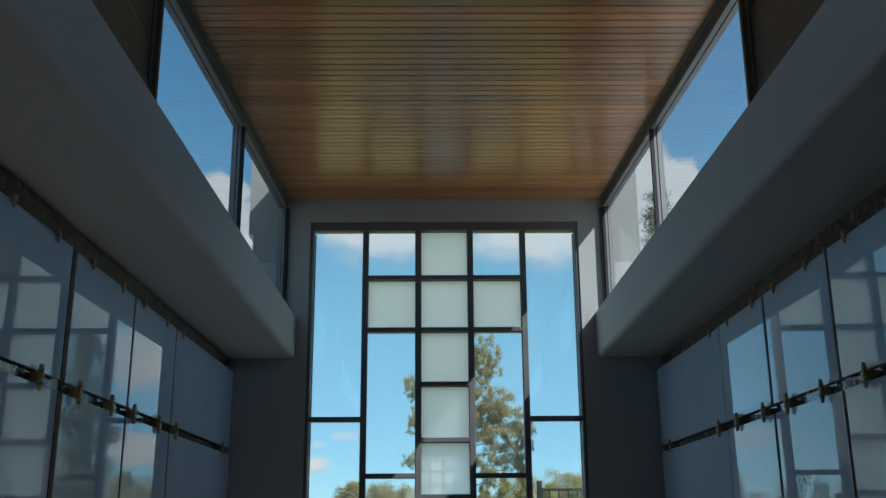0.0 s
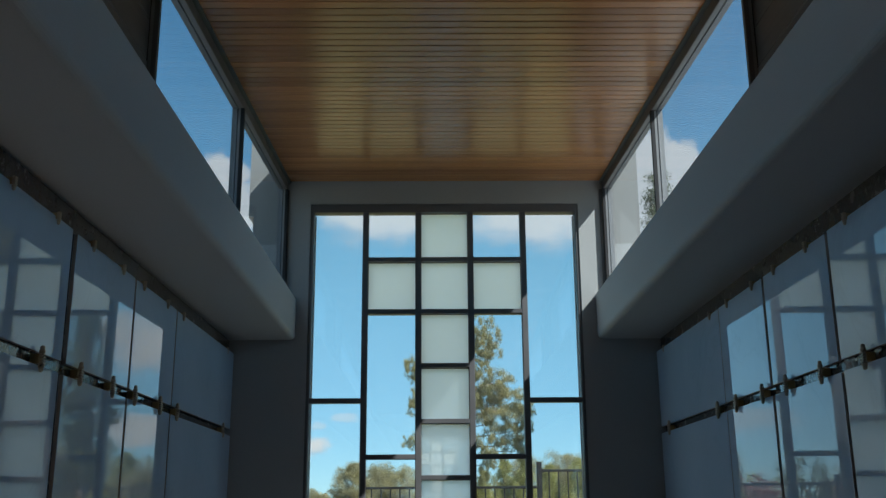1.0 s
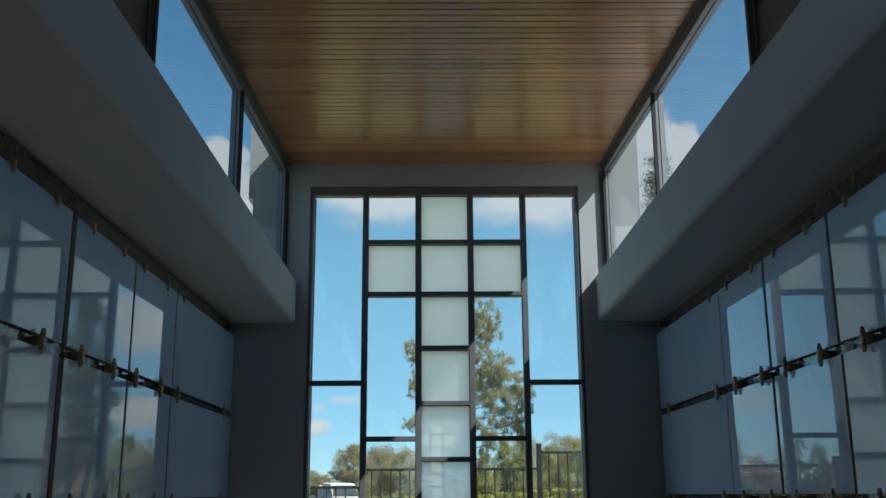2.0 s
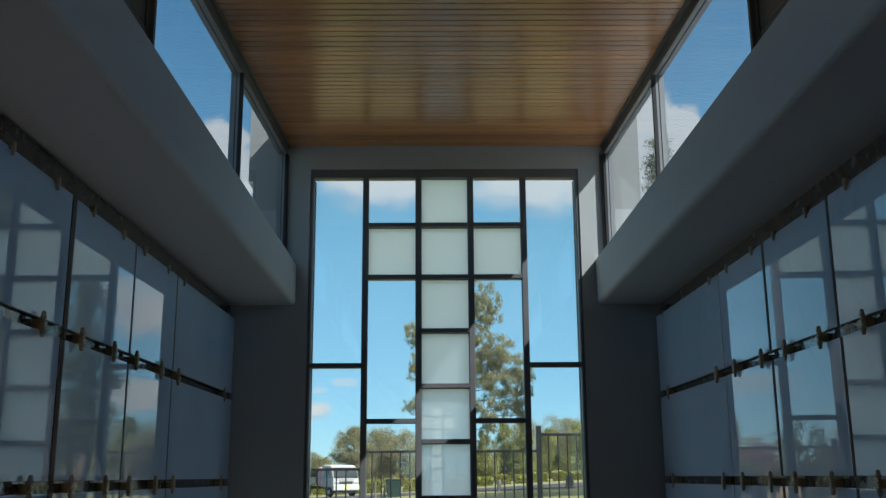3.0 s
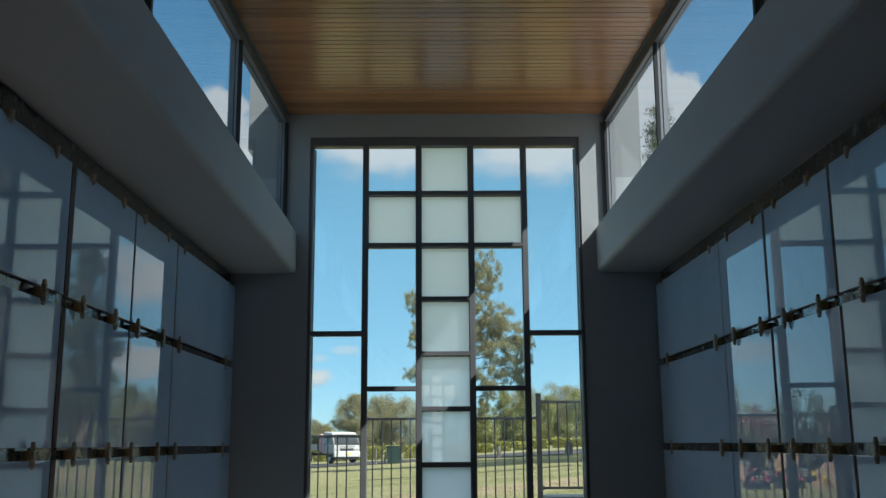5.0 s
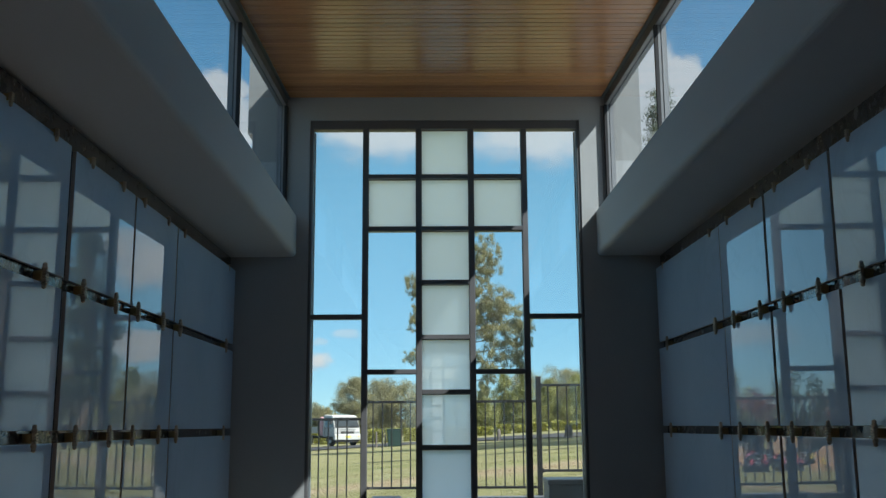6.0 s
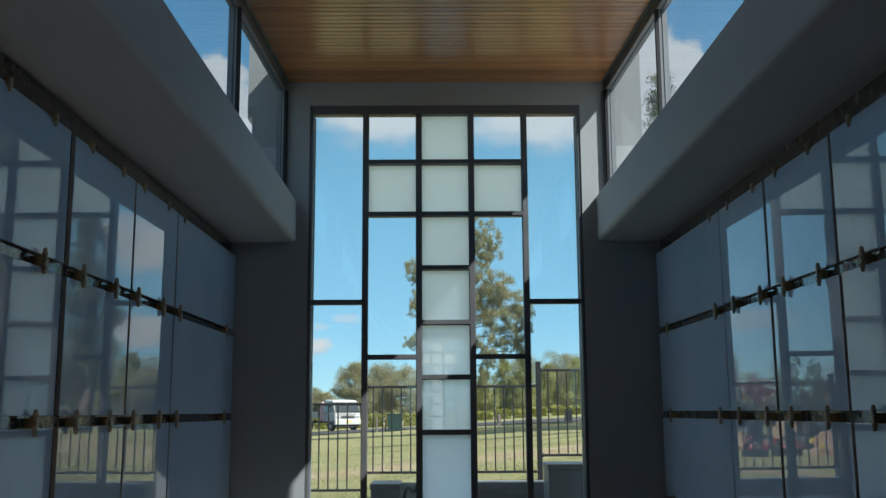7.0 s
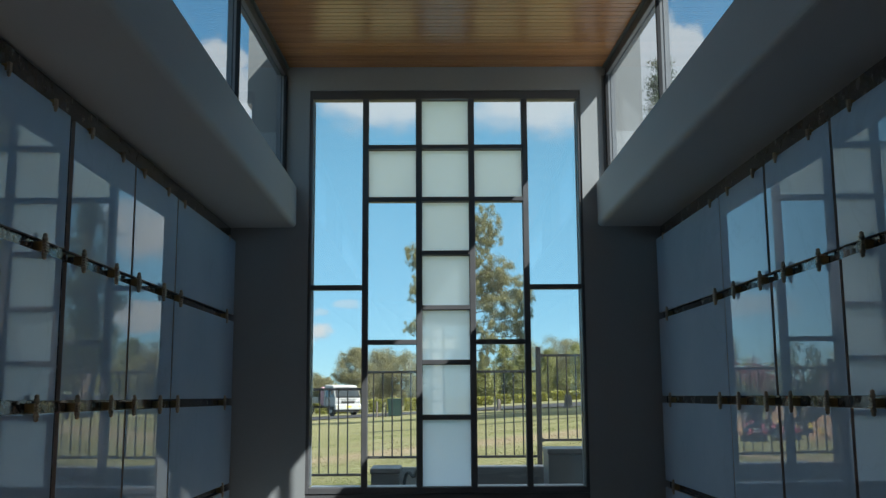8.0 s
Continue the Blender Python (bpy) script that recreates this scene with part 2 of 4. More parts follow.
def cloud_vapour(name, seed, thick, bright):
    """Thin cloud: white where dense, clear where the noise thins out towards the rim."""
    m, n, l, p = nodes_of(name)
    n.remove(p)
    tc, mp, grad, no = n.new("ShaderNodeTexCoord"), n.new("ShaderNodeMapping"), n.new("ShaderNodeTexGradient"), n.new("ShaderNodeTexNoise")
    grad.gradient_type = "SPHERICAL"
    mp.inputs["Location"].default_value = (-1, -1, 0)
    mp.inputs["Scale"].default_value = (2, 2, 0)
    l.new(tc.outputs["Generated"], mp.inputs["Vector"])
    l.new(mp.outputs["Vector"], grad.inputs["Vector"])
    sh = n.new("ShaderNodeMapping")
    sh.inputs["Location"].default_value = (seed * 3.7, seed * 1.9, seed)
    sh.inputs["Scale"].default_value = (2.4, 1.5, 1)
    l.new(tc.outputs["Generated"], sh.inputs["Vector"])
    l.new(sh.outputs["Vector"], no.inputs["Vector"])
    no.inputs["Scale"].default_value, no.inputs["Detail"].default_value, no.inputs["Roughness"].default_value = 1.4 if thick < 0.95 else 2.3, 8.0, 0.58
    add = n.new("ShaderNodeMath")
    add.operation = "MULTIPLY_ADD"
    l.new(grad.outputs["Fac"], add.inputs[0])
    add.inputs[1].default_value = 0.75
    l.new(no.outputs["Fac"], add.inputs[2])
    dens = n.new("ShaderNodeMapRange")
    dens.interpolation_type = "SMOOTHSTEP"
    dens.inputs["From Min"].default_value, dens.inputs["From Max"].default_value = (0.55, 1.02) if thick < 0.95 else (0.63, 0.79)
    dens.inputs["To Max"].default_value = thick
    l.new(add.outputs[0], dens.inputs["Value"])
    rim = n.new("ShaderNodeMapRange")
    rim.interpolation_type = "SMOOTHSTEP"
    rim.inputs["From Max"].default_value = 0.35
    l.new(grad.outputs["Fac"], rim.inputs["Value"])
    both = n.new("ShaderNodeMath")
    both.operation = "MULTIPLY"
    l.new(dens.outputs["Result"], both.inputs[0])
    l.new(rim.outputs["Result"], both.inputs[1])
    # lit tops, greyer undersides, broken up by the billows
    sep, tone = n.new("ShaderNodeSeparateXYZ"), n.new("ShaderNodeMath")
    l.new(tc.outputs["Generated"], sep.inputs["Vector"])
    tone.operation = "MULTIPLY_ADD"
    l.new(no.outputs["Fac"], tone.inputs[0])
    tone.inputs[1].default_value = 1.1
    l.new(sep.outputs["Y"], tone.inputs[2])
    shade = ramp(n, l, tone.outputs[0], [(0.55, (0.66, 0.72, 0.80)), (0.85, (0.90, 0.93, 0.97)), (1.0, (1.0, 1.0, 1.0))])
    em, tr, mx = n.new("ShaderNodeEmission"), n.new("ShaderNodeBsdfTransparent"), n.new("ShaderNodeMixShader")
    l.new(shade, em.inputs["Color"])
    em.inputs["Strength"].default_value = bright
    l.new(both.outputs[0], mx.inputs["Fac"])
    l.new(tr.outputs["BSDF"], mx.inputs[1])
    l.new(em.outputs["Emission"], mx.inputs[2])
    l.new(mx.outputs["Shader"], n["Material Output"].inputs["Surface"])
    return m


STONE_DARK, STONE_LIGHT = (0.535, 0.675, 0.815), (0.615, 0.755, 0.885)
M_paint = surface("grey_wall_paint", (0.265, 0.264, 0.258), (0.310, 0.308, 0.300), 0.55, coarse=0.9, fine=90, relief=0.15, depth=0.001)
M_bulk = surface("blue_grey_paint", (0.430, 0.430, 0.426), (0.490, 0.490, 0.485), 0.6, coarse=0.8, fine=120, relief=0.12, depth=0.001)
M_frame = surface("dark_aluminium", (0.080, 0.077, 0.078), (0.105, 0.100, 0.102), 0.45, metal=0.0, coarse=3, fine=160, relief=0.05, depth=0.0005)
# frame tones with the light painted in: black for unlit room faces, paler for sunlit reveals
M_frame_unlit = surface("unlit_black_aluminium", (0.016, 0.015, 0.016), (0.026, 0.024, 0.025), 0.6, coarse=3, fine=160, relief=0.05, depth=0.0005, spec=0.25)
M_frame_lit = surface("sunlit_grey_aluminium", (0.15, 0.148, 0.150), (0.20, 0.197, 0.199), 0.42, coarse=3, fine=160, relief=0.05, depth=0.0005)
M_render = surface("outside_render", (0.175, 0.174, 0.166), (0.215, 0.213, 0.203), 0.8, coarse=0.8, fine=60, relief=0.3, depth=0.003)
M_trim = surface("grey_green_trim", (0.09, 0.10, 0.095), (0.12, 0.13, 0.125), 0.5, coarse=2, fine=80, relief=0.08)
M_black = polished_black("black_crypt_face", 0.03)
M_edge = surface("sawn_panel_edge", (0.42, 0.355, 0.315), (0.54, 0.465, 0.415), 0.5, coarse=6, fine=80, relief=0.05)
M_dull = polished_black("dull_black_face", 0.35)
M_darkstone = surface("dark_grey_cladding", (0.055, 0.052, 0.051), (0.115, 0.107, 0.101), 0.42, coarse=4, fine=26, relief=0.12, stretch=(1.5, 0.08, 1.5))
M_wood = timber("varnished_timber", (0.37, 0.155, 0.052), (0.62, 0.286, 0.106))
M_stone = polished_stone("polished_stone")
M_bronze = surface("aged_bronze", (0.30, 0.225, 0.155), (0.56, 0.45, 0.34), 0.36, metal=0.7, coarse=25, fine=150, relief=0.3, depth=0.001)
M_bronze_dark = surface("brown_bronze", (0.25, 0.17, 0.07), (0.35, 0.25, 0.11), 0.45, metal=0.2, coarse=30, fine=150, relief=0.3, depth=0.001)
M_glass = clear_glass("window_glass", (0.93, 0.96, 0.96))
M_tinted = clear_glass("tinted_glass", (0.82, 0.885, 0.93), 0.008)
M_lowiron = clear_glass("low_iron_glass", (0.99, 0.995, 0.995), 0.004)
M_opal = frosted_glass("opal_glass", (0.88, 0.985, 1.0))
M_floor = surface("floor_stone", (0.30, 0.297, 0.292), (0.36, 0.356, 0.350), 0.25, coarse=1.2, fine=30, relief=0.05)
M_roof = surface("roof_sheet", (0.20, 0.21, 0.22), (0.28, 0.29, 0.30), 0.5, coarse=0.7, fine=12)
M_fence = surface("black_fence_paint", (0.008, 0.009, 0.011), (0.014, 0.015, 0.018), 0.55, coarse=4, fine=60, relief=0.05, spec=0.2)
M_granite = surface("grey_granite", (0.115, 0.120, 0.130), (0.19, 0.197, 0.208), 0.45, coarse=4, fine=220, relief=0.15)
M_bark = surface("tree_bark", (0.09, 0.065, 0.05), (0.20, 0.155, 0.12), 0.9, coarse=2, fine=14, relief=0.7, depth=0.02, stretch=(1, 1, 0.3))
M_gum = leafage("gum_leaves", (0.110, 0.112, 0.058), (0.300, 0.280, 0.150), 0.45)
M_pine = leafage("pine_leaves", (0.030, 0.045, 0.020), (0.085, 0.105, 0.045))
M_needle = leafage("needle_leaves", (0.125, 0.14, 0.075), (0.30, 0.29, 0.15), 0.5)
M_conifer = leafage("conifer_leaves", (0.105, 0.122, 0.040), (0.285, 0.292, 0.100), 0.4)
M_hedge = leafage("hedge_leaves", (0.145, 0.155, 0.030), (0.31, 0.305, 0.063), 0.35)
M_white = surface("white_vehicle_paint", (0.37, 0.38, 0.38), (0.45, 0.46, 0.46), 0.6, coarse=1, fine=20, relief=0.0, spec=0.2)
M_rubber = surface("tyre_rubber", (0.015, 0.015, 0.015), (0.03, 0.03, 0.03), 0.8, coarse=5, fine=40)
M_carglass = surface("vehicle_glass", (0.022, 0.026, 0.028), (0.042, 0.047, 0.048), 0.09, coarse=1, fine=5, relief=0, rough_var=0.03, spec=1.0)
M_steel = surface("galvanised_steel", (0.30, 0.30, 0.31), (0.42, 0.42, 0.43), 0.5, metal=0.6, coarse=3, fine=40)
M_bin = surface("green_plastic", (0.006, 0.026, 0.023), (0.010, 0.038, 0.034), 0.5, coarse=3, fine=60)
M_asphalt = surface("asphalt", (0.045, 0.046, 0.05), (0.065, 0.066, 0.07), 0.9, coarse=0.3, fine=8, spec=0.08)
M_yellow = surface("yellow_plate", (0.6, 0.5, 0.05), (0.7, 0.58, 0.08), 0.5, relief=0)
M_stake = surface("weathered_timber", (0.085, 0.075, 0.07), (0.18, 0.152, 0.142), 0.9, coarse=2, fine=20, relief=0.5, depth=0.01, stretch=(1, 1, 0.3))
M_pink = surface("pink_cloth", (0.45, 0.25, 0.28), (0.6, 0.36, 0.40), 0.8)


def worn_track(n, l, mid):
    """Where the lawn is worn bare, along a line beside the fence with a ragged rim."""
    tc, sp = n.new("ShaderNodeTexCoord"), n.new("ShaderNodeSeparateXYZ")
    l.new(tc.outputs["Object"], sp.inputs["Vector"])
    off = n.new("ShaderNodeMath")
    off.operation = "SUBTRACT"
    off.inputs[1].default_value = 18.6
    l.new(sp.outputs["Y"], off.inputs[0])
    far = n.new("ShaderNodeMath")
    far.operation = "ABSOLUTE"
    l.new(off.outputs[0], far.inputs[0])
    wob = n.new("ShaderNodeMath")
    wob.operation = "MULTIPLY_ADD"
    wob.inputs[1].default_value = 8.0
    l.new(mid, wob.inputs[0])
    l.new(far.outputs[0], wob.inputs[2])
    track = n.new("ShaderNodeMapRange")
    track.interpolation_type = "SMOOTHSTEP"
    track.inputs["From Min"].default_value, track.inputs["From Max"].default_value = 6.2, 4.0
    track.inputs["To Min"].default_value, track.inputs["To Max"].default_value = 0.0, 0.75
    l.new(wob.outputs[0], track.inputs["Value"])
    return track.outputs["Result"]


def grass_material():
    """Mown couch grass: green and straw patches, a worn bare track beside the fence."""
    m, n, l, p = nodes_of("mown_grass")
    big = noise_at(n, l, 0.22, 5, 0.6)
    mid = noise_at(n, l, 3.4, 6, 0.75)
    fine = noise_at(n, l, 18, 6, 0.8)
    tone = ramp(n, l, blend(n, l, 0.6, big, mid), [(0.34, (0.150, 0.160, 0.066)), (0.47, (0.185, 0.182, 0.086)), (0.55, (0.215, 0.200, 0.106)), (0.66, (0.255, 0.222, 0.136))])
    blades = ramp(n, l, fine, [(0.30, (0.82, 0.84, 0.82)), (0.5, (0.98, 0.98, 0.96)), (0.70, (1.14, 1.12, 1.10))])
    green = blend(n, l, 1.0, tone, blades, "MULTIPLY")
    l.new(blend(n, l, worn_track(n, l, mid), green, (0.30, 0.225, 0.16)), p.inputs["Base Color"])
    p.inputs["Roughness"].default_value = 0.9
    p.inputs["Specular IOR Level"].default_value = 0.15
    bump(n, l, fine, 0.3, 0.02, p)
    return m


M_grass = grass_material()


def blade_material():
    """Grass tufts: green to straw in patches, a tone for every tuft, some light through it."""
    m, n, l, p = nodes_of("grass_blades")
    geo = n.new("ShaderNodeNewGeometry")
    tuft = ramp(n, l, geo.outputs["Random Per Island"], [(0.0, (0.86, 0.88, 0.84)), (1.0, (1.12, 1.10, 1.10))])
    patch = ramp(n, l, noise_at(n, l, 0.35, 4, 0.65), [(0.36, (0.185, 0.212, 0.072)), (0.5, (0.232, 0.235, 0.104)), (0.64, (0.30, 0.262, 0.150))])
    bare = blend(n, l, worn_track(n, l, noise_at(n, l, 3.4, 6, 0.75)), patch, (0.36, 0.27, 0.19))
    tone = blend(n, l, 1.0, bare, tuft, "MULTIPLY")
    l.new(tone, p.inputs["Base Color"])
    p.inputs["Roughness"].default_value = 0.7
    tl, mx = n.new("ShaderNodeBsdfTranslucent"), n.new("ShaderNodeMixShader")
    l.new(tone, tl.inputs["Color"])
    mx.inputs["Fac"].default_value = 0.45
    l.new(p.outputs["BSDF"], mx.inputs[1])
    l.new(tl.outputs["BSDF"], mx.inputs[2])
    l.new(mx.outputs["Shader"], n["Material Output"].inputs["Surface"])
    return m


M_blades = blade_material()

# ------------------------------------------------------------ the hall: plan
Y_END = 8.5            # inner face of the end wall
Y_REAR = -20.0         # inner face of the rear wall
X_L, X_R = -1.734, 1.939   # faces of the crypt panels
B_L, B_R = -1.197, 1.421   # inner faces of the bulkheads
C_L, C_R = -1.297, 1.519   # inner faces of the clerestory frames
Z_BULK0, Z_BULK1 = 2.95, 3.31
Z_BULK1_E = 3.345
Y_MID = (Y_END + Y_REAR) / 2


def ceil_z(y):
    """The ceiling falls from both ends of the hall to its middle."""
    return 4.387 - 0.05 * min(Y_END - y, y - Y_REAR)


def pierced_wall(name, y0, y1, label):
    """One solid wall with the tall opening through it and lower shoulders over the crypts."""
    xs = (-4.3, -1.644, -1.602, -1.320, -1.092, 1.295, 1.542, 1.845, 4.5)
    zs = (-0.2, 0.56, 3.80, 4.058, 4.178, 5.3)

    def full(i, j):
        if not (0 <= i < 8 and 0 <= j < 5) or (i == 4 and j in (1, 2, 3)):
            return False
        return 2 <= i <= 6 or j < 2 or (i == 1 and j > 2)

    bm = bmesh.new()
    vs = {}

    def v(i, j, y):
        if (i, j, y) not in vs:
            vs[i, j, y] = bm.verts.new((xs[i], y, zs[j]))
        return vs[i, j, y]

    for i in range(8):
        for j in range(5):
            if not full(i, j):
                continue
            bm.faces.new((v(i, j, y0), v(i + 1, j, y0), v(i + 1, j + 1, y0), v(i, j + 1, y0)))
            bm.faces.new((v(i, j, y1), v(i, j + 1, y1), v(i + 1, j + 1, y1), v(i + 1, j, y1)))
            for di, dj, p, q in ((-1, 0, (0, 0), (0, 1)), (1, 0, (1, 0), (1, 1)), (0, -1, (0, 0), (1, 0)), (0, 1, (0, 1), (1, 1))):
                if not full(i + di, j + dj):
                    a, b = (i + p[0], j + p[1]), (i + q[0], j + q[1])
                    bm.faces.new((v(*a, y0), v(*b, y0), v(*b, y1), v(*a, y1)))
    wall = solid(name, bm, M_paint, label, "wall", "structure")
    wall.data.materials.append(M_render)          # rendered where it stands outside
    for poly in wall.data.polygons:
        c = poly.center
        if c.z > 3.81 and (c.x < -1.32 or c.x > 1.542):
            poly.material_index = 1
    return wall


pierced_wall("wall_end", Y_END, Y_END + 0.22, "dark grey painted end wall round the tall cross window")
pierced_wall("wall_rear", Y_REAR - 0.22, Y_REAR, "dark grey painted rear wall round a tall cross window")

bm = bmesh.new()
box(bm, -4.3, 4.5, Y_REAR - 0.22, Y_END + 0.22, -0.18, 0.0)
solid("floor", bm, M_floor, "grey polished stone floor of the hall", "floor", "structure")

for zt, xb, xw, nm in ((Z_BULK1, B_L, -4.3, "bulkhead_west"), (Z_BULK1_E, B_R, 4.5, "bulkhead_east")):
    bm = bmesh.new()
    box(bm, xb, xw, Y_REAR, Y_END - 0.001, Z_BULK0, zt)
    es = [e for e in bm.edges if all(abs(v.co.x - xb) < 1e-4 for v in e.verts) and abs(e.verts[0].co.z - e.verts[1].co.z) < 1e-4]
    low = [e for e in es if e.verts[0].co.z < 3.0]
    top = [e for e in es if e.verts[0].co.z > 3.0]
    bmesh.ops.bevel(bm, geom=low, offset=0.04, segments=5, affect="EDGES", profile=0.5)
    bmesh.ops.bevel(bm, geom=top, offset=0.006, segments=2, affect="EDGES", profile=0.5)
    solid(nm, bm, M_bulk, "blue-grey painted bulkhead with a rounded lower edge above the crypts", "bulkhead", "structure")

CRYPT_WALLS = {}
for xw, s, nm in ((X_L - 0.0245, -1, "wall_west"), (X_R + 0.0245, 1, "wall_east")):
    bm = bmesh.new()
    box(bm, xw, xw + s * 2.3, 2.5, Y_END - 0.001, 0.0, Z_BULK0 - 0.002)
    CRYPT_WALLS[s] = solid(nm, bm, M_black, "black crypt front behind the stone panels", "wall", "structure")
    bm = bmesh.new()
    box(bm, xw, xw + s * 2.3, Y_REAR, 2.499, 0.0, Z_BULK0 - 0.002)
    solid(nm + "_rear", bm, M_dull, "plain dark wall in the rear of the hall", "wall", "structure")


def build_ceiling():
    """Narrow boards across the hall with shadow gaps, in one mesh; a plain soffit further back."""
    verts, faces = [], []
    pitch, gap, c, th = 0.0845, 0.008, 0.003, 0.018
    xa, xb = C_L - 0.01, C_R + 0.01

    def bar(y0, y1):
        prof = [(y0, th), (y0, c), (y0 + c, 0), (y1 - c, 0), (y1, c), (y1, th)]
        k = len(verts)
        for x in (xa, xb):
            for y, z in prof:
                verts.append((x, y, ceil_z(y) + z))
        m = len(prof)
        for i in range(m):
            j = (i + 1) % m
            faces.append((k + i, k + j, k + m + j, k + m + i))
        faces.append(tuple(k + i for i in range(m)))
        faces.append(tuple(k + m + i for i in reversed(range(m))))

    y = 4.744 - 0.0845 * 28
    while y < Y_END - 0.02:
        bar(y + gap / 2, min(y + pitch - gap / 2, Y_END - 0.012))
        y += pitch
    bar(Y_REAR, Y_MID)
    bar(Y_MID, 4.744 - 0.0845 * 28)
    me = bpy.data.meshes.new("ceiling")
    me.from_pydata(verts, [], faces)
    me.materials.append(M_wood)
    tagged(new("ceiling", me), "ceiling of narrow varnished brown timber boards with shadow gaps", "ceiling", "", "structure")
    bm = bmesh.new()
    for ya, yb in ((Y_REAR, Y_MID), (Y_MID, Y_END)):
        box(bm, C_L - 0.12, C_R + 0.12, ya, yb, 0, 0.14)
    for v in bm.verts:
        v.co.z += ceil_z(v.co.y) + 0.020
    solid("roof", bm, M_dull, "flat roof slab over the timber ceiling", "roof", "structure")


build_ceiling()

for xw0, xw1, zt, nm in ((-4.3, C_L - 0.14, Z_BULK1, "low_roof_west"), (C_R + 0.14, 4.5, Z_BULK1_E, "low_roof_east")):
    bm = bmesh.new()
    box(bm, xw0, xw1, Y_REAR, Y_END - 0.002, zt + 0.002, zt + 0.03)
    solid(nm, bm, M_roof, "grey metal roof over the crypts", "roof", "structure")


def build_clerestory(nm, xc, s, y_start, y_post, y_end=Y_END, glass=None):
    """A band of clerestory glass between bulkhead and ceiling: cove trim, split head, post and stiles, gasket, panes."""
    ob = base(nm, "clerestory window with dark frames between bulkhead and ceiling", "window", (xc, y_start, Z_BULK1 if s < 0 else Z_BULK1_E), "", "structure")
    o = ob.location.copy()
    yl = y_end - y_start
    seen = y_end == Y_END
    back = 1.5 if seen else 0.0          # cove and head run on past the glass
    drop = 0.083                         # underside of the head below the ceiling
    d_in, d_gap, d_out = 0.036, 0.044, 0.078

    def sloped(name, x0, x1, y0, y1, top, bottom, mat, label=""):
        bm_ = bmesh.new()
        box(bm_, s * x0, s * x1, y0, y1, 0, 1)
        for v in bm_.verts:
            zc = ceil_z(v.co.y + o.y) - o.z
            v.co.z = zc - (top if v.co.z > 0.5 else bottom)
        return part(name, bm_, mat, ob, label)

    def upright(name, x0, x1, y0, y1, z0, mat):
        bm_ = bmesh.new()
        box(bm_, s * x0, s * x1, y0, y1, z0, 0.2)
        for v in bm_.verts:
            if v.co.z > 0.1:
                v.co.z = ceil_z(v.co.y + o.y) - o.z - drop
        return part(name, bm_, mat, ob)

    sloped("cove_trim", -0.022, 0.003, -back, yl - 0.001, -0.004, 0.013, M_trim, "grey-green trim along the ceiling")
    sloped("head_inner", 0.004, d_in, -back, yl - 0.001, 0.014, drop - 0.006, M_frame)
    sloped("head_lip", 0.006, d_in, -back, yl - 0.001, drop - 0.006, drop, M_frame_lit)
    sloped("head_gasket", d_in, d_gap, 0, yl - 0.001, 0.014, drop - 0.012, M_rubber, "black rubber gasket")
    sloped("head_outer", d_gap, d_out, 0, yl - 0.001, 0.014, drop, M_frame_lit)
    for name, x0, x1 in (("sill_inner", 0.0, d_in), ("sill_outer", d_gap, d_out)):
        bm_ = bmesh.new()
        box(bm_, s * x0, s * x1, 0, yl - 0.001, 0.003, 0.05, 0.003)
        part(name, bm_, M_frame, ob)
    p0, p1 = y_post - y_start - 0.016, y_post - y_start + 0.016
    for name, ya, yb in (("stile", -0.030, 0.0), ("post", p0, p1), ("stile", yl - 0.052, yl - 0.002)):
        upright(name + "_cover", -0.004, 0.020, ya, yb, 0.05, M_frame_unlit if ya > 0 else M_frame)
        upright(name + "_inner", 0.020, d_in, ya + 0.001, yb - 0.001, 0.05, M_frame_lit)
        upright(name + "_gasket", d_in, d_gap, ya + 0.010, yb - 0.010, 0.05, M_rubber)
        upright(name + "_outer", d_gap, d_out, ya, yb, 0.05, M_frame_lit)
    if seen:                             # a dark cover strip in the corner of the end wall
        upright("corner_trim", -0.030 if s > 0 else -0.012, 0.0, yl - 0.016, yl - 0.002, 0.004, M_frame)
    for ya, yb in ((0.0, p0), (p1, yl - 0.052)):
        bm_ = bmesh.new()
        box(bm_, s * 0.0365, s * 0.0435, ya - 0.008, yb + 0.008, 0.04, 0.2)
        for v in bm_.verts:
            if v.co.z > 0.1:
                v.co.z = ceil_z(v.co.y + o.y) - o.z - drop + 0.010
        p = part("pane", bm_, glass or M_tinted, ob, "clear glass pane" if glass else "blue-tinted glass pane")
        p.visible_shadow = glass is None
    return ob


YS_W, YS_E = 4.305, 4.390              # where the glass begins on either side
build_clerestory("window_2", C_L, -1, YS_W, 6.378)
build_clerestory("window_3", C_R, 1, YS_E, 6.445)
# unseen windows behind the camera, added to brighten the hall and its panels
build_clerestory("window_5", C_L, -1, -5.7, -1.5, 3.3, M_glass)
build_clerestory("window_6", C_R, 1, -5.7, -2.0, 3.3, M_glass)
build_clerestory("window_7", C_R, 1, -18.5, -12.2, -5.8, M_glass)

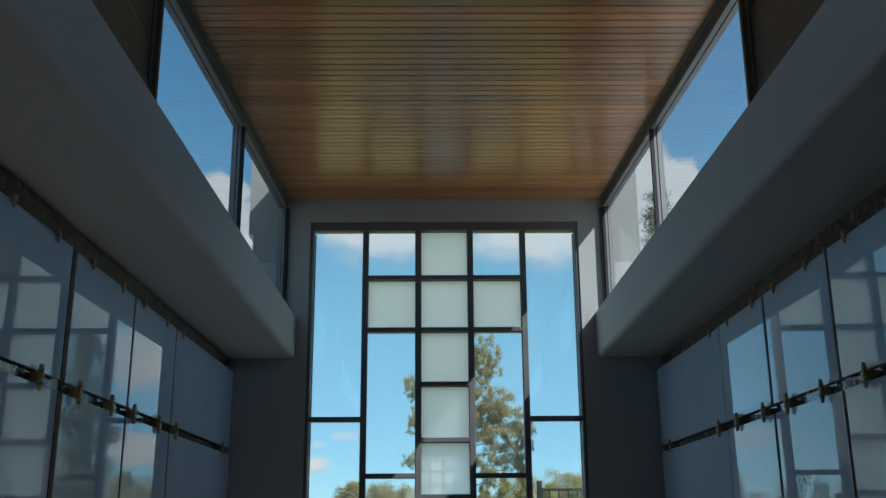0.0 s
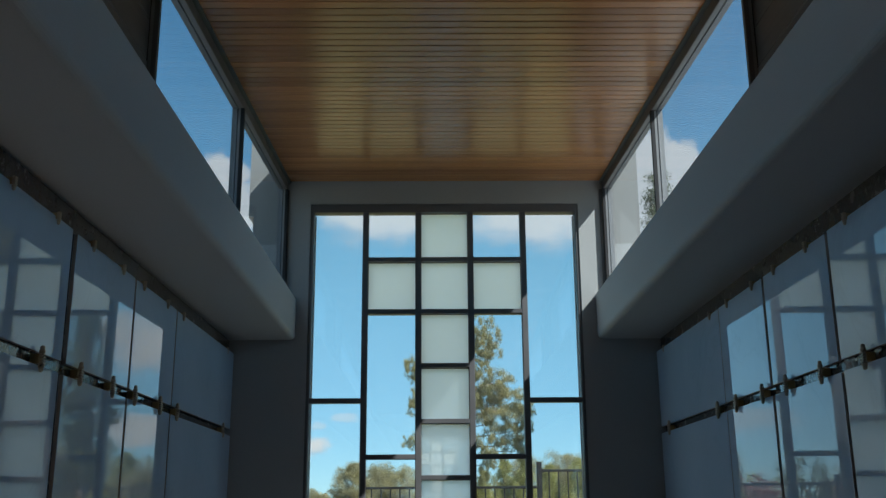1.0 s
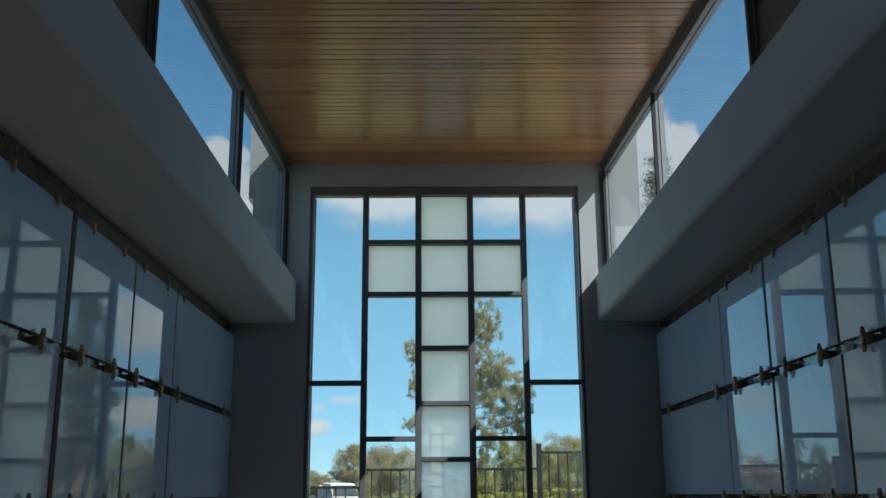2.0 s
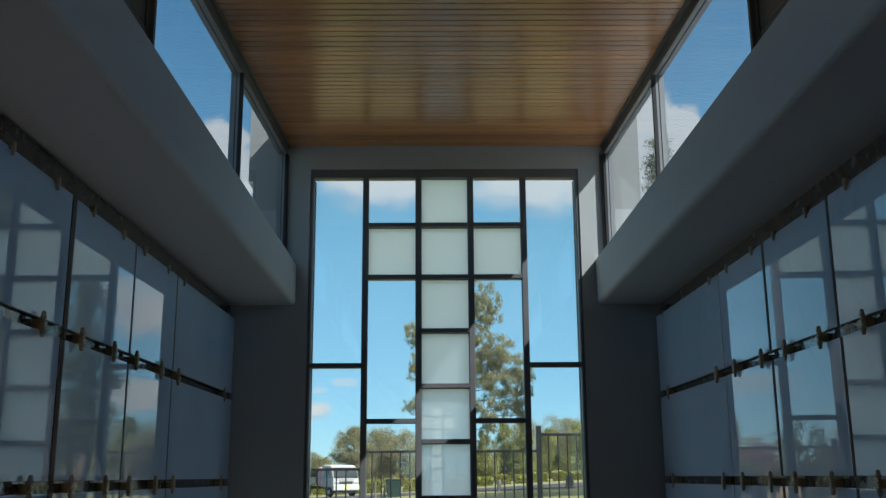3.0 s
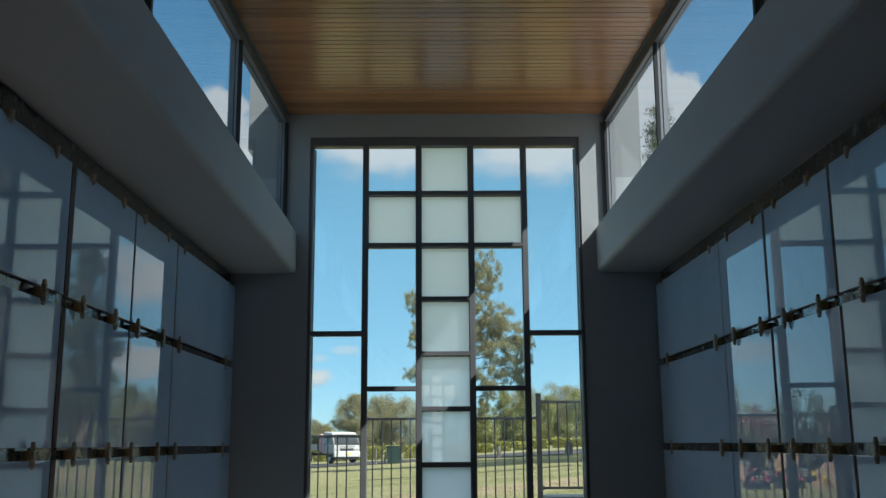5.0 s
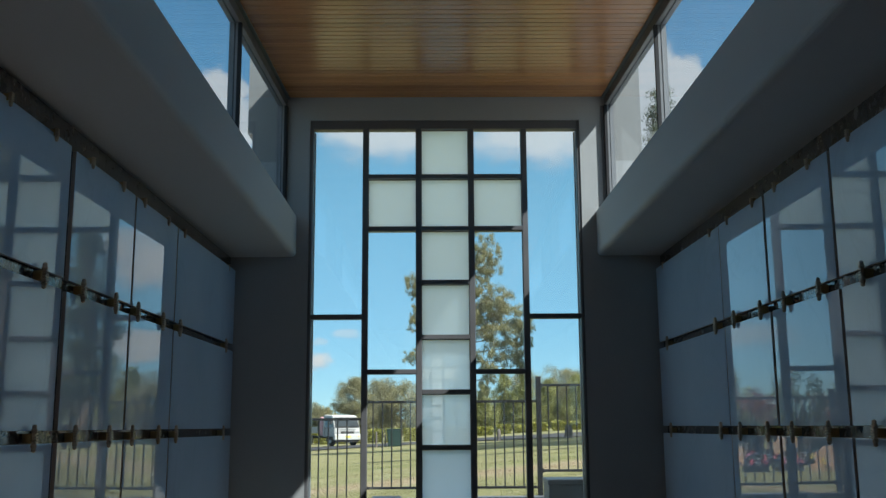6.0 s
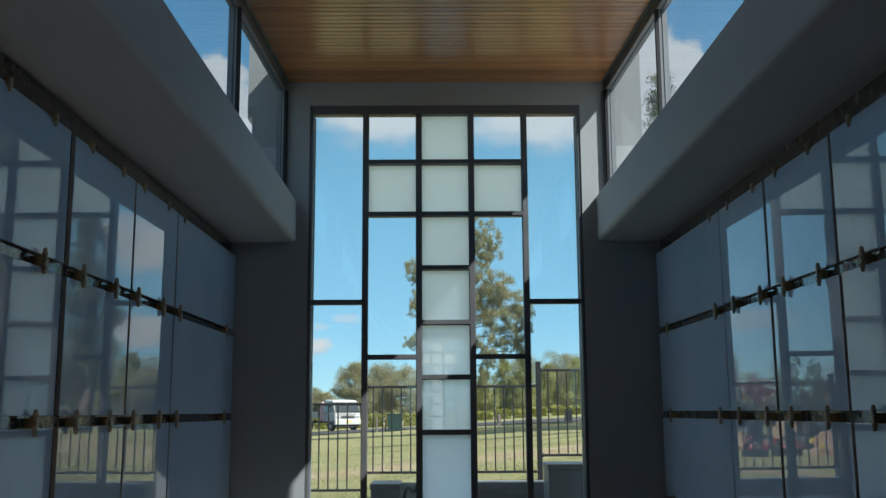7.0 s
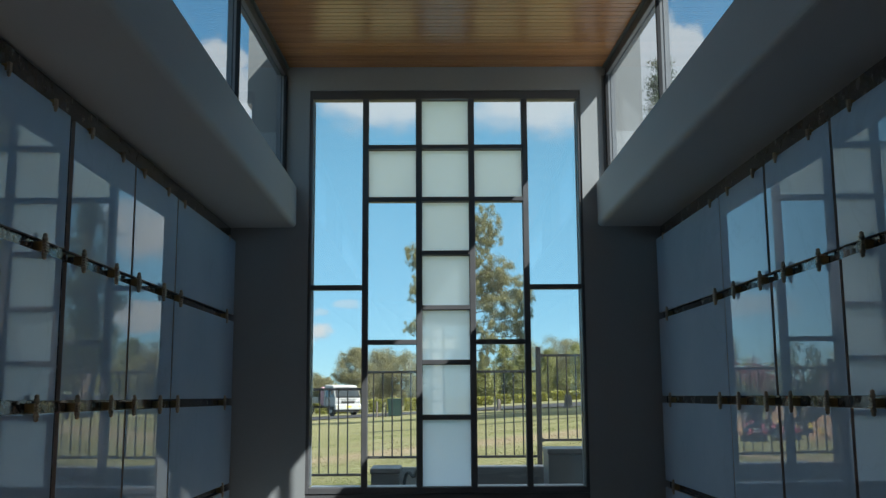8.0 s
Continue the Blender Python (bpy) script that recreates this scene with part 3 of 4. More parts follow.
# dark cladding where the clerestory ends, back towards the camera and behind it
for xc, s, ys, nm in ((C_L, -1, YS_W - 0.032, "wall_upper_west"), (C_R, 1, YS_E - 0.032, "wall_upper_east")):
    bm = bmesh.new()
    for ya, yb in ((Y_REAR, -18.52 if s > 0 else Y_MID), (Y_MID, -5.76 if s < 0 else Y_MID + 0.02), (3.3, ys)):
        box(bm, xc + s * 0.060, xc + s * 0.12, ya, yb, Z_BULK1_E + 0.002, 4.2)
    for v in bm.verts:
        if v.co.z > 4:
            v.co.z = ceil_z(v.co.y) - 0.003
    wall = solid(nm, bm, M_darkstone, "dark grey boarded wall above the bulkhead", "wall", "structure")
    z = Z_BULK1_E + 0.004
    k = 0
    while z < 4.0:                        # long boards with open joints, each a little uneven
        h = 0.200
        bm = bmesh.new()
        box(bm, xc + s * (0.034 + 0.003 * (k % 3)), xc + s * 0.059, 3.32, ys - 0.002, z, z + h, 0.004)
        part("board", bm, M_darkstone, wall)
        z += h + 0.005
        k += 1


def build_cross_window(nm, y):
    """The tall window: dark bars, a cross of opal panes, clear panes round it."""
    x0, x1, z0, z1 = -1.092, 1.295, 0.70, 4.178
    vs = (-0.600, -0.133, 0.329, 0.798)
    hs = (3.670, 3.202, 2.728, 2.253, 1.786, 1.322)
    ob = base(nm, "tall dark-framed window with a cross of opal glass panes", "window", ((x0 + x1) / 2, y, z0), "", "structure")
    o = ob.location.copy()
    y0, y1 = 0.0, 0.12

    def bar(name, a, b, c, d, ya=y0, yb=y1, bev=0.003):
        bm = bmesh.new()
        box(bm, a - o.x, b - o.x, ya, yb, c - o.z, d - o.z, bev)
        return part(name, bm, M_frame, ob)

    fw, mw = 0.027, 0.024
    bar("frame_side", x0, x0 + fw, z0 - 0.006, z1, 0.012)
    bar("frame_side", x1 - fw, x1, z0 - 0.006, z1, 0.012)
    bar("frame_head", x0 + fw, x1 - fw, z1 - 0.075, z1, 0.012)
    bar("frame_sill", x0 + fw, x1 - fw, z0 - 0.006, z0 + 0.045, 0.012)
    bar("frame_base", x0, x1, 0.56, z0 - 0.009, 0.020)
    bm = bmesh.new()
    box(bm, x0 + fw - o.x, x1 - fw - o.x, 0.121, 0.30, 0.022, 0.043, 0.003)
    part("window_sill", bm, M_steel, ob, "pale metal sill outside")
    for xa in (x0 + fw, x1 - fw - 0.010):
        bm = bmesh.new()
        box(bm, xa - o.x, xa + 0.010 - o.x, 0.122, 0.160, 0.055, z1 - 0.08 - o.z)
        part("side_flashing", bm, M_steel, ob, "pale metal flashing outside")
    for v in vs:
        bar("mullion", v - mw, v + mw, z0 + 0.045, z1 - 0.075, 0.016)
    xs = [x0 + fw, *vs, x1 - fw]
    cells = {0: [z0 + 0.045, 2.430, z1 - 0.075], 4: [z0 + 0.045, 2.430, z1 - 0.075],
             1: [z0 + 0.045, 1.957, hs[1], hs[0], z1 - 0.075], 3: [z0 + 0.045, 1.957, hs[1], hs[0], z1 - 0.075],
             2: [z0 + 0.045, *reversed(hs), z1 - 0.075]}
    for i in range(5):
        a = xs[i] + (mw if i else 0)
        b = xs[i + 1] - (mw if i < 4 else 0)
        zs = cells[i]
        for z in zs[1:-1]:
            bar("transom", a, b, z - 0.019, z + 0.019, 0.016)
        for k in range(len(zs) - 1):
            c = zs[k] + (0.019 if k else 0)
            d = zs[k + 1] - (0.019 if k < len(zs) - 2 else 0)
            opal = i == 2 or (i in (1, 3) and abs(zs[k] - hs[1]) < 1e-6)
            yp = 0.086 if opal else 0.046         # the opal panes are set further out
            # slim glazing beads round the pane
            for name, e in (("glazing_bead", (a, a + 0.003, c, d)), ("glazing_bead", (b - 0.003, b, c, d)),
                            ("glazing_bead", (a + 0.003, b - 0.003, d - 0.003, d)), ("glazing_bead", (a + 0.003, b - 0.003, c, c + 0.003))):
                bar(name, *e, yp - 0.014, yp, 0.0)
            bm = bmesh.new()
            box(bm, a - o.x + 0.001, b - o.x - 0.001, yp, yp + 0.008, c - o.z + 0.001, d - o.z - 0.001)
            p = part("pane", bm, M_lowiron if opal else M_glass, ob, "white opal glass pane" if opal else "clear glass pane")
            if opal:                      # the film is on the room side
                p.data.materials.append(M_opal)
                for poly in p.data.polygons:
                    poly.material_index = 1 if poly.normal.y < -0.5 else 0
            else:
                p.visible_shadow = False
    return ob


build_cross_window("window_1", Y_END)
rear = build_cross_window("window_4", Y_REAR)
rear.rotation_euler = (0, 0, math.pi)
# ------------------------------------------------------------ crypt fronts
ROWS = (0.06, 0.768, 1.462, 2.165, 2.858)          # middle heights of the open joints
GAP = 0.028
COLS_W = ((2.66, 3.59), (3.63, 4.597), (4.685, 5.628), (5.670, 6.565), (6.609, 8.478))
COLS_E = ((2.72, 3.67), (3.71, 4.665), (4.720, 5.645), (5.696, 6.575), (6.614, 8.478))
PROUD = {1: (0, 0, 0, 0.006, 0.014), -1: (0, 0, 0, -0.005, -0.011)}    # the far fronts stand a little out
SHIFT = {1: (-0.012, -0.012, -0.008, 0.014), -1: (-0.024, -0.024, -0.004, 0.022)}   # the courses are not quite in line
panel_meshes = {}


def crypt_panel(y0, y1, z0, z1, x, s, label, tip):
    """One polished stone front, 22 mm thick, with a fine arris, sitting a little uneven."""
    key = (round(y1 - y0, 3), round(z1 - z0, 3))
    if key not in panel_meshes:
        b = bmesh.new()
        box(b, -0.022, 0.0, -key[0] / 2, key[0] / 2, -key[1] / 2, key[1] / 2, 0.0025, 2)
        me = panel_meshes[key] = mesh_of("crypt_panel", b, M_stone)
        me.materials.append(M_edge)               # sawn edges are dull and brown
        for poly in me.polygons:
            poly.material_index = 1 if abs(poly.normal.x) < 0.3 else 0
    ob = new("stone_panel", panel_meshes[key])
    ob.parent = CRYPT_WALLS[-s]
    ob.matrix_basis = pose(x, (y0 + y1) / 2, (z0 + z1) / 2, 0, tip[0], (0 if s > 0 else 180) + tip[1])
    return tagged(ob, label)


rng = random.Random(4)
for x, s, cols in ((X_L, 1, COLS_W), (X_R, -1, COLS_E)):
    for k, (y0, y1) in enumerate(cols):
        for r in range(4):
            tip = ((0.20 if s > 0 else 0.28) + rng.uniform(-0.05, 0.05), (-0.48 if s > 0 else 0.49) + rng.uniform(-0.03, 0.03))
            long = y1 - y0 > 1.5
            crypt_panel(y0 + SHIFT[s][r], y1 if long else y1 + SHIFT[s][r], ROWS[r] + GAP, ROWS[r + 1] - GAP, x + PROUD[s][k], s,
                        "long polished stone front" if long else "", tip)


def build_clip(buds, half, label):
    """A bronze clip: a stand-off bracket out of the joint, a ribbed waist, turned buds."""
    ob = base("crypt_clip", label, "clip", (0, 0, 0), "clips of the crypt fronts")
    b = bmesh.new()
    box(b, -0.023, 0.019, -half, half, -0.021, 0.021, 0.004, 2)
    part("bracket", b, M_bronze_dark, ob, "brown bronze bracket")
    b = bmesh.new()
    for k in range(4):
        z = -0.0195 + 0.013 * k
        box(b, 0.014, 0.036, -0.016, 0.016, z - 0.0042, z + 0.0042, 0.002)
    box(b, 0.014, 0.029, -0.012, 0.012, -0.022, 0.022)
    part("ribbed_waist", b, M_bronze, ob)
    bud = [(0.003, 0.018), (0.009, 0.021), (0.0135, 0.029), (0.0135, 0.037), (0.0092, 0.044), (0.0110, 0.047), (0.0098, 0.054), (0.0035, 0.059)]
    for f in buds:
        b = bmesh.new()
        lathe(b, [(r, f * h) for r, h in bud], 12, (0.023, 0, 0))
        part("bud", b, M_bronze, ob, "", True)
    return ob


clip = build_clip((1, -1), 0.020, "aged bronze clip with two buds in the crypt joint")
end_clip = build_clip((-1,), 0.006, "small aged bronze clip with one bud below the bulkhead")
CLIPS_W = (2.86, 3.40, 3.88, 4.385, 4.885, 5.395, 5.808, 6.353, 6.780, 8.287)
CLIPS_E = (2.93, 3.48, 3.96, 4.441, 4.960, 5.468, 5.874, 6.407, 6.835, 8.280)
placed = set()
for x, rz, ys in ((X_L, 0, CLIPS_W), (X_R, 180, CLIPS_E)):
    for zr in ROWS[1:]:
        for y in ys:
            yy = (y + (0.055 if zr > 2.5 else 0)) * 0.988
            m = pose(x, min(yy, 8.42), zr - 0.004, 0, 0, rz + rng.uniform(-4, 4))
            kind_of = end_clip if zr > 2.5 else clip
            if zr > 2.5:
                m = Matrix.Translation((0, 0, -0.024)) @ m @ Matrix.Scale(0.85, 4)
            if kind_of.name not in placed:
                kind_of.matrix_basis = m
                placed.add(kind_of.name)
            else:
                copy_thing(kind_of, m)

# ------------------------------------------------------------ the grounds outside
def smooth(a, b, v):
    t = min(1.0, max(0.0, (v - a) / (b - a)))
    return t * t * (3 - 2 * t)


def ground_z(x, y):
    """Lawn: banked up behind the low wall outside the window, falling gently to the drive."""
    near = 0.56 + 0.10 * min(4.0, max(-4.0, x))
    far = 0.42 + 0.044 * min(25.0, max(-25.0, x)) + 0.30 * smooth(62, 92, y) * smooth(-2, 8, x)
    z = near + (far - near) * smooth(13, 62, y)
    ripple = 0.05 * math.sin(x * 0.21 + 1.3) * math.sin(y * 0.13) * smooth(14, 40, y)
    inner = -0.25
    return inner + (z + ripple - inner) * smooth(10.62, 10.80, y)


def sheet(name, xs, ys, lift, material, label, category, kind):
    verts = [(x, y, ground_z(x, y) + lift) for y in ys for x in xs]
    w = len(xs)
    faces = [(j * w + i, j * w + i + 1, (j + 1) * w + i + 1, (j + 1) * w + i) for j in range(len(ys) - 1) for i in range(w - 1)]
    me = bpy.data.meshes.new(name)
    me.from_pydata(verts, [], faces)
    me.materials.append(material)
    me.polygons.foreach_set("use_smooth", [True] * len(me.polygons))
    return tagged(new(name, me), label, category, "", kind)


gx = [-3000, -800, -250, -120, -70] + [-50 + 2 * k for k in range(51)] + [70, 120, 250, 800, 3000]
gy = [-2000, -400, -100, -40, -24, 0, 8, 10.6, 10.66, 10.71, 10.76, 10.82, 11.2, 12, 13] + [14 + 2 * k for k in range(40)] + [100, 120, 160, 240, 500, 1200, 4000]
sheet("ground", gx, gy, 0.0, M_grass, "dry mown lawn of the cemetery grounds", "ground", "structure")


def strip(name, path, width, lift, material, label, category):
    """A road along a line of points, draped on the ground."""
    verts, faces = [], []
    pts = [Vector((x, y)) for x, y in path]
    for i, p in enumerate(pts):
        d = (pts[min(i + 1, len(pts) - 1)] - pts[max(i - 1, 0)]).normalized()
        nrm = Vector((-d.y, d.x))
        for k in range(5):
            q = p + nrm * width * (k / 4 - 0.5)
            verts.append((q.x, q.y, ground_z(q.x, q.y) + lift))
    for i in range(len(pts) - 1):
        for k in range(4):
            faces.append((i * 5 + k, i * 5 + k + 1, i * 5 + k + 6, i * 5 + k + 5))
    me = bpy.data.meshes.new(name)
    me.from_pydata(verts, [], faces)
    me.materials.append(material)
    return tagged(new(name, me), label, category, "", "structure")


def grass_blades(count, seed):
    """Short tufts standing on the lawn outside the window, thicker close by."""
    rs = np.random.RandomState(seed)
    y = 10.95 * (62 / 10.95) ** rs.random(count)
    x = y * rs.uniform(-0.17, 0.18, count)
    z = np.array([ground_z(a, b) for a, b in zip(x, y)])
    keep = np.sin(x * 2.1 + np.sin(y * 1.3) * 2) + np.sin(y * 1.7 + x * 0.8) + rs.normal(size=count) > -0.6
    x, y, z = x[keep], y[keep], z[keep]
    m = len(x)
    h = rs.uniform(0.006, 0.017, m)
    a = rs.uniform(0, math.pi, m)
    w = rs.uniform(0.004, 0.010, m)
    lean = rs.normal(size=(m, 2)) * 0.02
    p = np.stack([x, y, z - 0.005], 1)
    side = np.stack([np.cos(a) * w, np.sin(a) * w, 0 * a], 1)
    tip = p + np.stack([lean[:, 0], lean[:, 1], h], 1)
    v = np.stack([p - side, p + side, tip + side * 0.5, tip - side * 0.5], 1).reshape(-1, 3)
    me = bpy.data.meshes.new("grass")
    me.from_pydata(v.tolist(), [], np.arange(m * 4).reshape(-1, 4).tolist())
    me.materials.append(M_blades)
    tagged(new("grass", me), "short dry grass tufts on the lawn", "grass", "", "stuff")


grass_blades(170000, 21)
ROAD_Y = 66.5
strip("road", [(-60 + 3 * k, ROAD_Y + 0.03 * (-60 + 3 * k)) for k in range(41)], 12.0, 0.05, M_asphalt, "grey asphalt drive across the lawn", "road")

# low wall and blocks in the shade outside the window
bm = bmesh.new()
box(bm, -0.16, 4.6, 10.45, 10.75, -0.25, 0.775, 0.008)
solid("garden_wall", bm, M_granite, "low grey granite wall outside the window", "wall", "structure")
bm = bmesh.new()
box(bm, -6.0, -0.16, 10.45, 10.75, -0.25, 0.52, 0.008)
solid("garden_wall_low", bm, M_granite, "low grey granite kerb wall beside the lawn", "wall", "structure")


def granite_block(x0, x1, y0, y1, top, label):
    ob = base("granite_pedestal", label, "pedestal", ((x0 + x1) / 2, (y0 + y1) / 2, -0.25), "granite pedestals")
    w, d, h = (x1 - x0) / 2, (y1 - y0) / 2, top + 0.25
    b = bmesh.new()
    box(b, -w + 0.010, w - 0.010, -d + 0.010, d - 0.010, 0, h - 0.055, 0.006)
    part("body", b, M_granite, ob)
    b = bmesh.new()
    box(b, -w, w, -d, d, h - 0.055, h, 0.012, 2)
    part("cap", b, M_granite, ob, "overhanging granite cap")
    return ob


granite_block(1.08, 1.75, 9.75, 10.25, 0.99, "tall grey granite pedestal with a cap outside the window")
granite_block(-0.63, -0.335, 9.75, 10.25, 0.815, "low grey granite pedestal with a cap outside the window")


M_tanstone = surface("pale_stone", (0.44, 0.445, 0.45), (0.58, 0.58, 0.58), 0.7, coarse=3, fine=40)


def garden_bench():
    """A bench seen end-on: a pale back between two scrolled iron ends."""
    ob = base("garden_bench", "iron bench with curled arms outside the window", "bench", (-0.20, 10.02, -0.18), "")
    for x in (-0.12, 0.26):
        b = bmesh.new()
        pts = [(-0.02, 0.0), (0.0, 0.40), (0.005, 0.70), (0.013, 0.819), (0.028, 0.874), (0.05, 0.928), (0.08, 0.939), (0.11, 0.911), (0.14, 0.889), (0.163, 0.916), (0.184, 0.971)]
        for (a0, h0), (a1, h1) in zip(pts, pts[1:]):
            tube(b, (x + a0 * 0.75, 0, h0), (x + a1 * 0.75, 0, h1), 0.016, None, 8)
        part("iron_end", b, M_fence, ob, "curled black iron end")
    b = bmesh.new()
    box(b, -0.16, 0.40, 0.06, 0.10, 0.30, 0.985, 0.01)
    part("back_panel", b, M_tanstone, ob, "pale stone back")
    return ob


garden_bench()


# ------------------------------------------------------------ fence
def fence_panel():
    ob = base("fence_panel", "black tubular steel fence panel on the lawn", "fence", (0, 0, 0), "fence panels")
    W, H = 2.002, 0.958
    for z in (0.0, H):
        b = bmesh.new()
        box(b, 0.03, W - 0.03, -0.018, 0.018, z - 0.014, z + 0.014, 0.003)
        part("rail", b, M_fence, ob)
    b = bmesh.new()
    tube(b, (0, 0, 0.014), (0, 0, H - 0.014), 0.008, None, 8)
    picket = part("picket", b, M_fence, ob, at=(0.110, 0, 0))
    for k in range(1, 17):
        p = picket.copy()
        scene.collection.objects.link(p)
        p.parent = ob
        p.location = (0.110 + 0.1068 * k, 0, 0)
    b = bmesh.new()
    box(b, -0.028, 0.028, -0.028, 0.028, -0.7, H + 0.085, 0.004)
    post = part("post", b, M_fence, ob)
    b = bmesh.new()
    box(b, -0.031, 0.031, -0.031, 0.031, H + 0.085, H + 0.10, 0.005)
    part("post_cap", b, M_fence, post)
    for z in (0.0, H):
        b = bmesh.new()
        box(b, 0.024, 0.05, -0.022, 0.022, z - 0.022, z + 0.022, 0.004)
        part("bracket", b, M_fence, ob)
    return ob


panel = fence_panel()
FENCE = [(-7.12, 0.19), (-5.03, 0.38), (-2.94, 0.586), (-0.85, 0.786), (1.24, 0.975), (3.33, 1.10), (5.42, 1.15)]
for k, (x, z) in enumerate(FENCE):
    m = pose(0.958 * x, 11.5, 1.5 + 0.958 * (z - 1.5))
    if k == 0:
        panel.matrix_basis = m
    else:
        copy_thing(panel, m)


# ------------------------------------------------------------ trees
def leaf_cloud(clumps, count, size, rs, droop=0.0, slim=0.45, hollow=0.35):
    """Leaf quads scattered through ellipsoid clumps (centre, radii); returns vertices and faces."""
    vol = np.array([c[3] * c[4] * c[5] for c in clumps]) ** 0.75
    pick = rs.choice(len(clumps), count, p=vol / vol.sum())
    C = np.array(clumps)[pick]
    d = rs.normal(size=(count, 3))
    d /= np.linalg.norm(d, axis=1)[:, None]
    r = hollow + (1 - hollow) * rs.random(count) ** 0.7
    r *= 1 + 0.22 * rs.normal(size=count) * (rs.random(count) < 0.3)
    p = C[:, :3] + d * r[:, None] * C[:, 3:6]
    u = rs.normal(size=(count, 3))
    u[:, 2] -= droop * 3
    u /= np.linalg.norm(u, axis=1)[:, None]
    w = np.cross(u, rs.normal(size=(count, 3)))
    w /= np.linalg.norm(w, axis=1)[:, None] + 1e-9
    s = size * (0.6 + 0.8 * rs.random(count))[:, None]
    v = np.stack([p - u * s, p + w * s * slim, p + u * s, p - w * s * slim], 1).reshape(-1, 3)
    f = np.arange(count * 4).reshape(-1, 4)
    return v, f


def limb_mesh(bm, a, b, r0, r1, rs, bends=3):
    a, b = Vector(a), Vector(b)
    last, lr = a, r0
    for k in range(1, bends + 1):
        t = k / bends
        p = a.lerp(b, t)
        if k < bends:
            p += Vector(rs.normal(size=3) * 0.06 * (b - a).length / bends)
        r = r0 + (r1 - r0) * t
        tube(bm, last, p, lr, r, 7)
        last, lr = p, r


def plant_tree(name, at, clumps, count, size, trunk, material, label, seed, droop=0.0, slim=0.45, hollow=0.35, group="", sprays=6, fine=0.60, hang=1.0):
    """A tree: tapered trunk, limbs out to the clumps, a crown of small leaves. Clumps are relative to its foot."""
    rs = np.random.RandomState(seed)
    x, y = at
    ob = base(name, label, "tree", (x, y, ground_z(x, y) - 0.05), group)
    top = max(c[2] for c in clumps)
    b = bmesh.new()
    limb_mesh(b, (0, 0, 0), (trunk * 0.6, 0, top * 0.55), trunk, trunk * 0.55, rs, 4)
    limb_mesh(b, (trunk * 0.6, 0, top * 0.55), (0, 0, top * 0.98), trunk * 0.55, trunk * 0.12, rs, 4)
    part("trunk", b, M_bark, ob, "", True)
    b = bmesh.new()
    for c in clumps:
        h = min(max(c[2] * 0.9, top * 0.2), top * 0.85)
        limb_mesh(b, (0, 0, h), (c[0], c[1], c[2]), trunk * 0.17, trunk * 0.04, rs, 3)
    part("limbs", b, M_bark, ob, "", True)
    v, f = leaf_cloud(broken_up(clumps, sprays, fine, rs, hang), count, size, rs, droop, slim, hollow)
    me = bpy.data.meshes.new("crown")
    me.from_pydata(v.tolist(), [], f.tolist())
    me.materials.append(material)
    cr = new("crown", me)
    cr.parent = ob
    return ob


def broken_up(clumps, n, shrink, rs, hang=1.0):
    """Each clump split into n smaller sprays, for a ragged outline with gaps; hang draws them out downwards."""
    out = []
    for c in clumps:
        for k in range(n):
            d = rs.normal(size=3)
            d *= rs.uniform(0.35, 0.95) / np.linalg.norm(d)
            s = shrink * rs.uniform(0.6, 1.25)
            out.append((c[0] + d[0] * c[3], c[1] + d[1] * c[4], c[2] + d[2] * c[5], c[3] * s, c[4] * s, c[5] * s * hang))
    return out


def round_crown(h, w, low, rs, n=14):
    """Clumps that make up an uneven rounded crown of height h and width w."""
    out = []
    for k in range(n):
        t = rs.random()
        z = low + (h - low) * t
        rad = w * 0.5 * math.sin(math.pi * min(0.95, 0.25 + 0.65 * t)) * rs.uniform(0.35, 1.0)
        a = rs.uniform(0, 2 * math.pi)
        s = w * rs.uniform(0.17, 0.30)
        out.append((rad * math.cos(a), rad * math.sin(a), z, s, s, s * 0.75))
    return out


def cone_crown(h, w, low, rs, n=16, tip=0.13):
    out = []
    for k in range(n):
        t = (k + 0.5) / n
        z = low + (h - low) * t
        a = k * 2.4
        rad = w * 0.30 * (1 - t) * rs.uniform(0.5, 1.1)
        s = w * (tip + 0.24 * (1 - t)) * rs.uniform(0.8, 1.2)
        out.append((rad * math.cos(a), rad * math.sin(a), z, s, s, s * 0.9))
    return out


